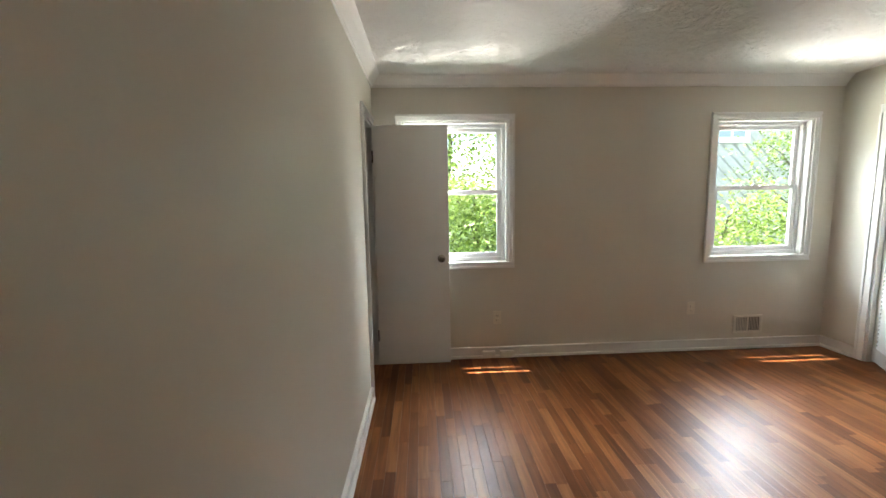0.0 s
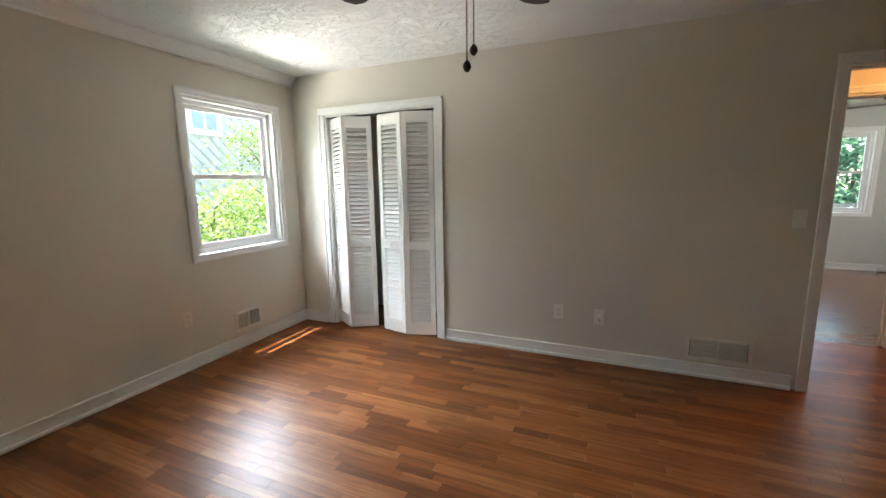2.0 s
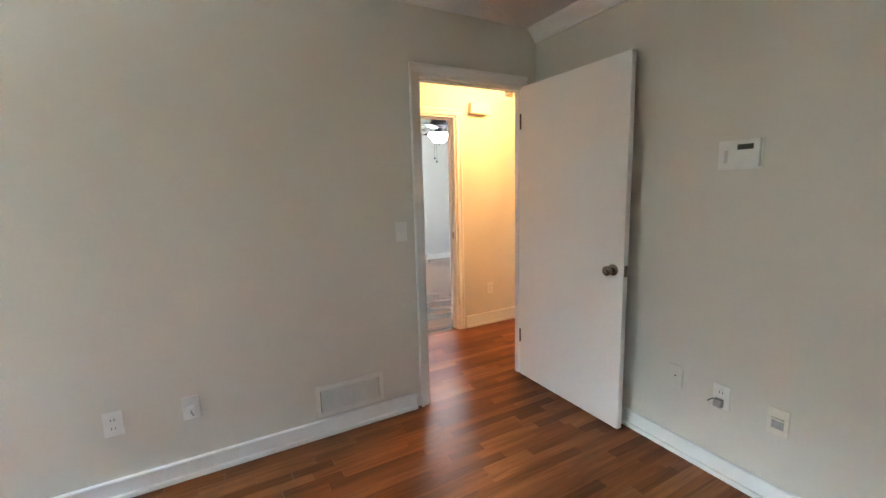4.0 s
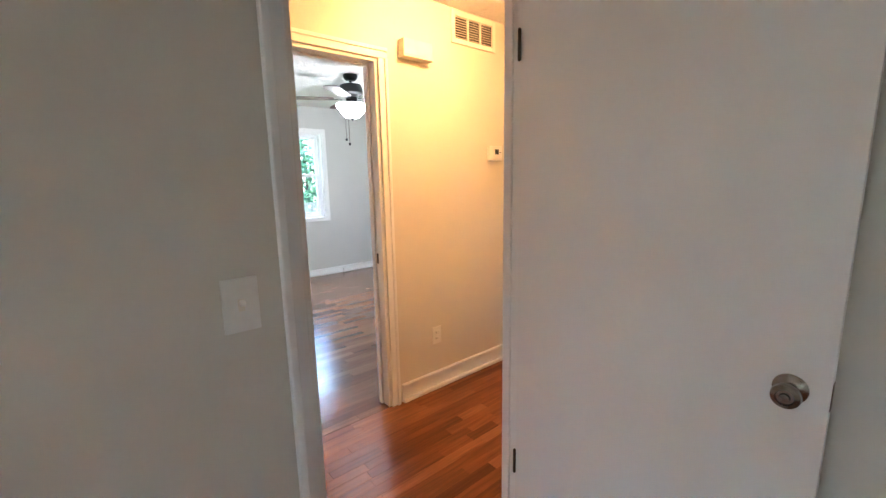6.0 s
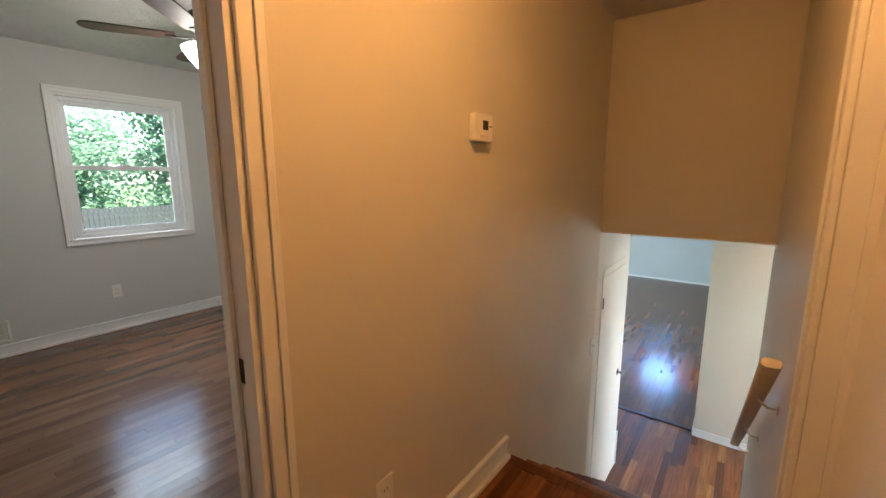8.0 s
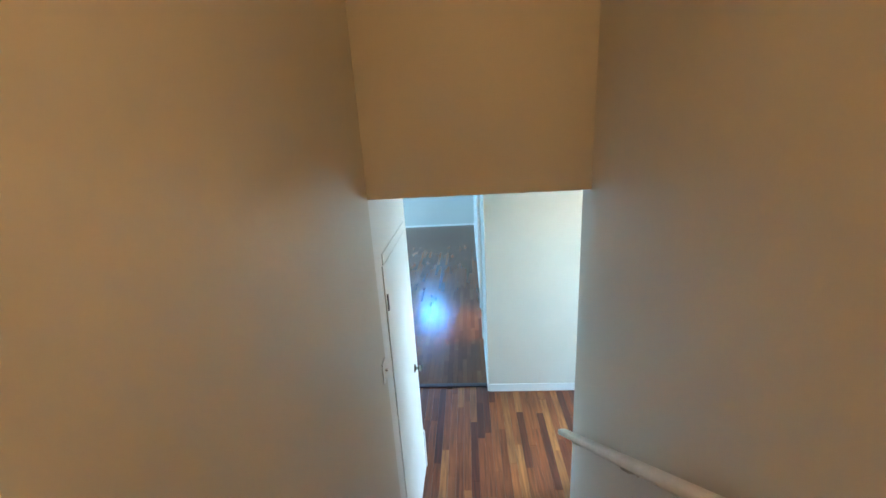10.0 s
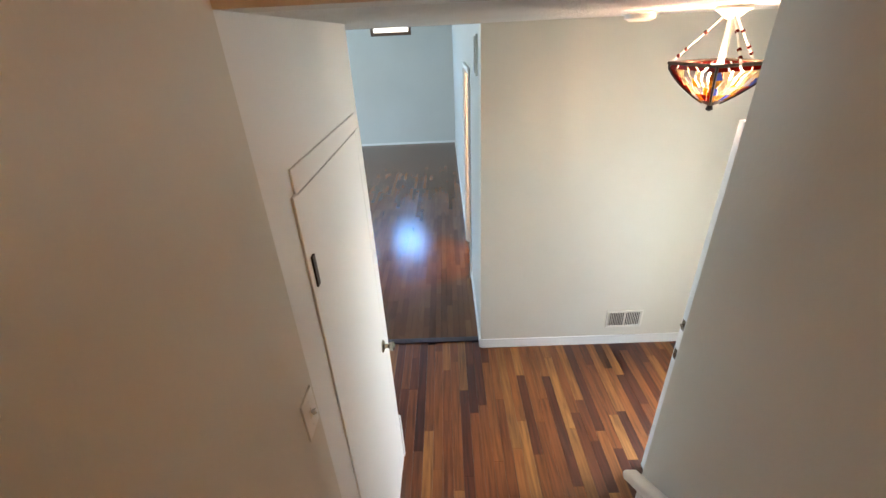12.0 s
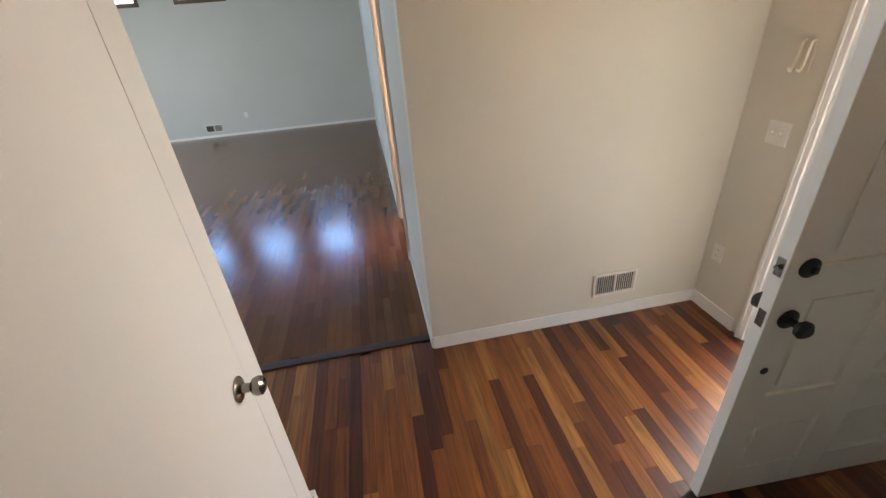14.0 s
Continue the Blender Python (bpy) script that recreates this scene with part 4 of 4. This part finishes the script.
def pull_chain(ob, x, y, z0, z1, metal):
    ch = part("pull_chain", tube([(x, y, z0), (x, y, z1)], 0.0022, 6), NICKEL, ob, "thin bead chain")
    part("chain_fob", lathe([(0.003, z1 + 0.004), (0.010, z1 - 0.004), (0.0125, z1 - 0.014), (0.008, z1 - 0.023), (0.003, z1 - 0.027)], 16, "z", (x, y, 0)), metal, ch, "dark round fob", smooth=True)


fan = ceiling_fan(pose(1.66, 1.325, H), 5, -8, 0.68, 0.275, BLADE, BRONZE, False, "dark walnut ceiling fan with two pull chains")
pull_chain(fan, -0.005, -0.025, -0.37, -0.675, BRONZE)
pull_chain(fan, 0.04, -0.03, -0.37, -0.62, BRONZE)
fan2 = ceiling_fan(pose(6.60, -2.0, H), 5, 62, 0.61, 0.165, BLADE, BLACK, True, "black ceiling fan with a lit frosted bowl", 0.07)
part("light_fitter", lathe([(0.03, -0.262), (0.075, -0.266), (0.12, -0.272), (0.12, -0.276)], 28), NICKEL, fan2, "nickel light fitter", smooth=True)
shade = part("glass_bowl", lathe([(0.14, -0.277), (0.153, -0.285), (0.145, -0.305), (0.115, -0.345), (0.085, -0.385), (0.06, -0.402), (0.02, -0.406)], 36), FROST, fan2, "lit frosted glass bowl", smooth=True)
shade.visible_shadow = False
part("finial", lathe([(0.012, -0.406), (0.014, -0.418), (0.004, -0.432)], 12), BLACK, fan2, smooth=True)
pull_chain(fan2, 0.05, 0.05, -0.275, -0.60, BLACK)
pull_chain(fan2, -0.03, 0.06, -0.275, -0.65, BLACK)


def hall_light():
    ob = thing("hall_ceiling_light", "small glowing flush ceiling light in the hall", "ceiling light", pose(4.22, -1.45, H))
    part("base", lathe([(0.11, -0.001), (0.11, -0.02), (0.10, -0.025)], 28), BRASS, ob, smooth=True)
    g = part("glass_dome", lathe([(0.10, -0.026), (0.098, -0.06), (0.07, -0.10), (0.02, -0.115)], 28), glow("warm_lit_glass", (1.0, 0.55, 0.2), 3.4), ob, smooth=True)
    g.visible_shadow = False


hall_light()

GLASSES = [stained("amber_glass", (0.22, 0.08, 0.01)), stained("cream_glass", (0.36, 0.31, 0.22)), stained("red_glass", (0.13, 0.008, 0.006)),
           stained("blue_glass", (0.05, 0.08, 0.26)), stained("yellow_glass", (0.28, 0.165, 0.018)), stained("pale_glass", (0.22, 0.22, 0.25))]


def stained_lamp():
    """An inverted eight-sided art-glass bowl on three chains."""
    ob = thing("stained_glass_lamp", "lit stained-glass bowl lamp hanging on chains", "pendant lamp", pose(3.35, -4.80, FC, 0, 0, 56.5))
    part("canopy", lathe([(0.06, -0.001), (0.06, -0.012), (0.02, -0.045)], 24), IVORY, ob, smooth=True)
    part("stem", lathe([(0.012, -0.04), (0.012, -0.30)], 12), IVORY, ob, smooth=True)
    n, levels = 4, [(0.178, -0.195), (0.175, -0.217), (0.152, -0.247), (0.122, -0.278), (0.086, -0.308), (0.052, -0.333), (0.03, -0.346)]
    pick = random.Random(4)
    for k in range(n):
        for row, ((r0, z0), (r1, z1)) in enumerate(zip(levels, levels[1:])):
            cuts = (5, 7, 7, 6, 4, 3)[row]
            a0, a1 = 2 * math.pi * k / n, 2 * math.pi * (k + 1) / n
            edge = [(Vector((r * math.cos(a0), r * math.sin(a0), z)), Vector((r * math.cos(a1), r * math.sin(a1), z))) for r, z in ((r0, z0), (r1, z1))]
            lean = [0] + [pick.uniform(-0.05, 0.05) for c in range(cuts - 1)] + [0]
            for c in range(cuts):
                f0, f1, e = c / cuts, (c + 1) / cuts, 0.018
                g = [(0, f0 + lean[c] + e), (0, f1 + lean[c + 1] - e), (1, f1 - lean[c + 1] - e), (1, f0 - lean[c] + e)]
                quad = [edge[i][0].lerp(edge[i][1], f) for i, f in g]
                bm = bmesh.new()
                v = [bm.verts.new(p) for p in quad]
                w = [bm.verts.new(p * 0.985 + Vector((0, 0, -0.0035))) for p in quad]
                bm.faces.new(v)
                bm.faces.new(w[::-1])
                for i in range(4):
                    bm.faces.new((v[i], v[(i + 1) % 4], w[(i + 1) % 4], w[i]))
                mid = abs(c + 0.5 - cuts / 2) < cuts * 0.3
                if row == 0:
                    which = 2
                elif mid and row in (1, 2, 3):
                    which = pick.choice([1, 1, 1, 5, 4])
                else:
                    which = pick.choice([0, 0, 4, 4, 3, 2, 5])
                part("glass_piece", bm, GLASSES[which], ob)
        a = 2 * math.pi * k / n
        part("lead_rib", tube([(r * math.cos(a) * 1.01, r * math.sin(a) * 1.01, z) for r, z in levels], 0.005, 6), BRONZE, ob)
    rim = [(0.181 * math.cos(2 * math.pi * k / n), 0.181 * math.sin(2 * math.pi * k / n), -0.195) for k in range(n + 1)]
    part("rim", tube(rim, 0.007, 6), BRONZE, ob)
    part("finial", lathe([(0.042, -0.333), (0.03, -0.346), (0.01, -0.355), (0.013, -0.365), (0.014, -0.371), (0.003, -0.378)], 16), BRONZE, ob, smooth=True)
    for k in range(3):
        a = 2 * math.pi * k / 3 + 0.4
        ch = part("chain", tube([(0.02 * math.cos(a), 0.02 * math.sin(a), -0.03), (0.178 * math.cos(a), 0.178 * math.sin(a), -0.195)], 0.004, 6), IVORY, ob)
        for f in (0.35, 0.7, 0.85):
            part("bead", lathe([(0.004, -0.008), (0.009, 0.0), (0.004, 0.008)], 10, "z", ((0.02 + 0.158 * f) * math.cos(a), (0.02 + 0.158 * f) * math.sin(a), -0.03 - 0.165 * f)), GLASSES[2], ch, smooth=True)
    for k in range(3):
        a = 2 * math.pi * k / 3 + 1.4
        bulb = part("bulb", lathe([(0.012, 0.0), (0.022, -0.02), (0.028, -0.045), (0.02, -0.065), (0.005, -0.072)], 16), BULB, ob, "lit bulb", smooth=True,
                    at=pose(0.07 * math.cos(a), 0.07 * math.sin(a), -0.205))
        bulb.visible_shadow = False
    return ob


stained_lamp()

# threshold between foyer and living room
structure("threshold", boxes((4.20, 6.4, FS - 0.135, FS - 0.075, F - 0.018, F + 0.012)), THRESH, "dark wooden threshold strip", "threshold", 0.004)


# ---- outside ----
def grass_mat():
    m, t, b = nodes("lawn", 0.9)
    n = tex(t, "ShaderNodeTexNoise", 3, 6)
    t.links.new(ramp(t, n.outputs["Fac"], [(0.3, (0.03, 0.06, 0.015)), (0.7, (0.09, 0.14, 0.04))]), b.inputs["Base Color"])
    return m


gm = bmesh.new()
box(gm, -300, 300, -300, 300, OUT - 0.2, OUT)
structure("ground", gm, grass_mat(), "rough green lawn round the house", "ground")
BARK = plain("bark", (0.09, 0.07, 0.05), 0.9, 0, 0.4, 14, 0.02)
LEAF = leaf_mat("sunlit_leaves", (0.09, 0.15, 0.025), (0.26, 0.36, 0.08))
LEAF2 = leaf_mat("blue_green_leaves", (0.08, 0.17, 0.10), (0.20, 0.34, 0.21))


def tree(x, y, h, spread, low, seed, leaves, mat, size=0.10):
    """A tapered trunk with limbs and a loose crown of single leaves in clumps."""
    rnd = random.Random(seed)
    ob = thing("tree", "leafy green tree outside the window in sunlight", "tree", pose(x, y, OUT), "trees outside")
    bm = bmesh.new()
    limbs = []
    r = 0.03 + 0.007 * h
    trunk = [Vector((0.15 * math.sin(k * 1.3 + seed), 0.15 * math.cos(k * 0.9 + seed), h * 0.8 * k / 6)) for k in range(7)]
    def limb(pts, r0, r1):
        rings = []
        for i, p in enumerate(pts):
            rr = r0 + (r1 - r0) * i / (len(pts) - 1)
            rings.append([bm.verts.new(p + Vector((rr * math.cos(k * math.pi / 3), rr * math.sin(k * math.pi / 3), 0))) for k in range(6)])
        for a, b in zip(rings, rings[1:]):
            for k in range(6):
                bm.faces.new((a[k], a[(k + 1) % 6], b[(k + 1) % 6], b[k]))
    limb(trunk, r, r * 0.3)
    centres = []
    for k in range(16):
        f = low + (1 - low) * k / 15
        p = Vector((0, 0, h * 0.8 * f))
        a = k * 2.4 + rnd.random()
        d = spread * (1.05 - 0.6 * abs(f - 0.45)) * rnd.uniform(0.6, 1.0)
        e = p + Vector((d * math.cos(a), d * math.sin(a), h * rnd.uniform(0.04, 0.16)))
        limb([p, p.lerp(e, 0.5) + Vector((0, 0, 0.15)), e], r * 0.35, 0.012)
        for g in (0.45, 0.7, 0.95):
            centres.append((p.lerp(e, g), spread * rnd.uniform(0.16, 0.32)))
    part("trunk", bm, BARK, ob)
    verts, faces = [], []
    for i in range(leaves):
        c, rad = rnd.choice(centres)
        p = c + Vector((rnd.gauss(0, rad), rnd.gauss(0, rad), rnd.gauss(0, rad * 0.75)))
        q = Euler((rnd.uniform(-0.9, 0.9), rnd.uniform(-0.9, 0.9), rnd.uniform(0, 6.3))).to_matrix()
        s = size * rnd.uniform(0.6, 1.3)
        n = len(verts)
        for u, v in ((-0.5, 0), (0, -0.28), (0.55, 0), (0, 0.28)):
            verts.append(p + q @ Vector((u * s, v * s, 0.08 * s * (u == 0.55))))
        faces.append((n, n + 1, n + 2, n + 3))
    me = bpy.data.meshes.new("crown")
    me.from_pydata(verts, [], faces)
    me.materials.append(mat)
    cr = new("crown", me)
    cr.parent = ob
    return ob


tree(-0.8, 9.0, 7.5, 2.3, 0.15, 1, 9000, LEAF)
tree(2.7, 11.5, 9.0, 2.9, 0.12, 2, 14000, LEAF)
tree(1.0, 15.0, 11.0, 3.8, 0.10, 3, 14000, LEAF, 0.17)
tree(1.2, 9.3, 3.6, 1.3, 0.12, 15, 8000, LEAF)
tree(6.6, 8.8, 3.3, 1.5, 0.10, 4, 8000, LEAF)
tree(9.6, 10.4, 6.6, 1.2, 0.2, 5, 5000, LEAF)
tree(-4.0, 13.0, 10.0, 3.5, 0.15, 6, 6000, LEAF, 0.16)
tree(3.6, 12.2, 4.2, 1.8, 0.12, 12, 5000, LEAF)
tree(24.2, -8.4, 9.0, 2.1, 0.2, 7, 7000, LEAF2, 0.24)
tree(25.5, -4.7, 4.6, 1.9, 0.15, 8, 7000, LEAF2, 0.22)
tree(19.0, -9.5, 8.0, 2.8, 0.2, 10, 6000, LEAF2, 0.16)
tree(34.0, -6.0, 7.0, 4.5, 0.15, 11, 9000, LEAF2, 0.3)

SIDING = plain("grey_diagonal_siding", (0.55, 0.50, 0.44), 0.8, 0, 0.15, 3)
# opaque pane colour, pale in place of the sky's reflection
DAYGLASS = plain("pale_painted_sky_glass", (0.30, 0.34, 0.34), 0.1, 0, 0.1, 2)
SHINGLE = plain("grey_shingles", (0.16, 0.15, 0.14), 0.9, 0, 0.3, 8)


def neighbour():
    ob = thing("neighbour_house", "neighbouring house with diagonal grey siding and a white window", "house", pose(6.0, 14.0, OUT))
    part("wall", boxes((0, 9.0, 0.04, 6.0, 0, 7.2)), SIDING, ob)
    for k in range(40):
        x = k * 0.42 - 6.6
        bm = bmesh.new()
        a, b = Vector((x, 0, 7.2)), Vector((x + 6.6, 0, 0.6))
        lo = (0 - x) / 6.6 if x < 0 else 0
        hi = (9.0 - x) / 6.6 if x + 6.6 > 9.0 else 1
        if hi <= lo:
            continue
        p, q = a.lerp(b, lo), a.lerp(b, hi)
        w = Vector((0.2, 0, 0.2)) * 0.9
        v = [bm.verts.new(t) for t in (p - w, q - w, q + w, p + w, p - w + Vector((0, 0.035, 0)), q - w + Vector((0, 0.035, 0)), q + w + Vector((0, -0.02, 0)), p + w + Vector((0, -0.02, 0)))]
        for f in ((0, 1, 2, 3), (4, 5, 6, 7), (0, 1, 5, 4), (2, 3, 7, 6), (1, 2, 6, 5), (0, 3, 7, 4)):
            bm.faces.new([v[i] for i in f])
        part("siding_board", bm, SIDING, ob)
    wn = part("window", boxes((3.9, 5.2, -0.07, 0.05, 4.85, 5.95)), VINYL, ob, "white framed window", bevel=0.01)
    for x in (4.1, 4.6):
        part("pane", boxes((x, x + 0.4, -0.08, -0.071, 5.05, 5.75)), DAYGLASS, wn)
    part("roof", boxes((-0.6, 9.6, -0.6, 6.6, 7.2, 7.5)), SHINGLE, ob)
    return ob


neighbour()
FENCE = plain("weathered_fence_wood", (0.12, 0.12, 0.115), 0.85, 0, 0.3, 6)
fence = thing("board_fence", "weathered grey board fence behind the garden", "fence", pose(22.0, -14.0, OUT))
fb = mesh("fence_board", boxes((-0.012, 0.012, -0.066, 0.066, 0.03, 2.1)), FENCE)
for k in range(100):
    b = new("fence_board", fb)
    b.parent, b.matrix_basis = fence, pose(0, k * 0.145, 0.02 * math.sin(k * 2.7))
for z in (0.4, 1.7):
    part("fence_rail", boxes((0.013, 0.05, -0.1, 14.4, z, z + 0.09)), FENCE, fence)

SHADE_BOARD = plain("white_shade_board", (0.75, 0.75, 0.73), 0.6, 0, 0.05, 6)
# unseen boards, slotted so that two sun stripes reach the bedroom floor
roof = tagged(new("sun_stripe_mask"), "unseen slotted boards that cut the sun into stripes", "eave", "", "structure")
for name, y0, y1 in (("stripe_mask_inner", T + 0.002, 0.277), ("stripe_mask_middle", 0.295, 0.360), ("stripe_mask_outer", 0.378, 0.63)):
    part(name, boxes((XW - 1.6, XE + 1.4, YN + y0, YN + y1, H + 0.160, H + 0.168)), SHADE_BOARD, roof)
porch = tagged(new("porch"), "front porch floor and an unseen roof sized to block sun", "porch", "", "structure")
part("porch_floor", boxes((0.6, FW - 0.141, -6.4, -3.9, F - 0.20, F - 0.05)), plain("porch_concrete", (0.4, 0.39, 0.37), 0.8, 0, 0.1, 5), porch)
# unseen roof, stretched north to keep the sun off the open door
part("porch_sun_block", boxes((1.45, FW - 0.141, -6.6, -2.4, F + 2.55, F + 2.65)), SHADE_BOARD, porch)


# ---- floor strips ----
def strips(floor, x0, x1, y0, y1, z, width, lengths, mat, near, seed, name="plank"):
    """Strips along y; those inside the stretch `near` are single pieces, the rest is one mesh."""
    rnd = random.Random(seed)
    cache, rest_v, rest_f, count = {}, [], [], 0
    e, t = 0.0006, 0.018
    def shape(w, n):
        return [(0.0003, 0.0003, -t), (w - 0.0003, 0.0003, -t), (w - 0.0003, n - 0.0003, -t), (0.0003, n - 0.0003, -t),
                (0.0003, 0.0003, -e), (w - 0.0003, 0.0003, -e), (w - 0.0003, n - 0.0003, -e), (0.0003, n - 0.0003, -e),
                (e, e, 0), (w - e, e, 0), (w - e, n - e, 0), (e, n - e, 0)]
    fs = [(8, 9, 10, 11), (0, 1, 5, 4), (1, 2, 6, 5), (2, 3, 7, 6), (3, 0, 4, 7), (4, 5, 9, 8), (5, 6, 10, 9), (6, 7, 11, 10), (7, 4, 8, 11)]
    x = x0
    while x < x1 - 0.004:
        w = min(width, x1 - x)
        y = y0 - rnd.choice(lengths) * rnd.random()
        while y < y1 - 0.002:
            n = rnd.choice(lengths)
            a, b = max(y, y0), min(y + n, y1)
            y += n
            if b - a < 0.03:
                continue
            n = round(b - a, 2)
            if near and near[0] < x < near[1] and near[2] < (a + b) / 2 < near[3] and count < 300:
                key = (round(w, 3), n)
                if key not in cache:
                    me = bpy.data.meshes.new(name)
                    me.from_pydata(shape(w, b - a), [], fs)
                    me.materials.append(mat)
                    cache[key] = me
                ob = new(name, cache[key])
                ob.parent, ob.location = floor, (x, a, z)
                count += 1
            else:
                k = len(rest_v)
                rest_v += [(x + p[0], a + p[1], z + p[2]) for p in shape(w, b - a)]
                rest_f += [tuple(i + k for i in f) for f in fs]
        x += w
    if rest_v:
        me = bpy.data.meshes.new("strip_field")
        me.from_pydata(rest_v, [], rest_f)
        me.materials.append(mat)
        ob = new("strip_field", me)
        ob.parent = floor
        tagged(ob, kind="stuff")


strips(floor_bed, XW - 1.2, HE, STAIR + 0.04, YN, 0, 0.057, [0.2, 0.28, 0.38, 0.5, 0.62, 0.75], OAK, (0.4, 2.6, 1.0, 3.3), 1)
strips(floor_bed2, HE, BX, BS, BN, 0, 0.057, [0.3, 0.45, 0.6, 0.8, 1.0], OAK2, (5.2, 7.2, -2.6, -1.2), 2)
strips(floor_foyer, FW, 6.6, FS - 0.08, -4.2, F, 0.066, [0.35, 0.5, 0.7, 0.9, 1.1], TIGER, (2.3, 5.2, -6.0, -4.3), 3)
strips(floor_living, 1.7, LE, LS, FS - 0.13, F, 0.057, [0.3, 0.45, 0.6, 0.8, 1.0], DARKOAK, (4.2, 6.2, -8.5, -6.0), 4)
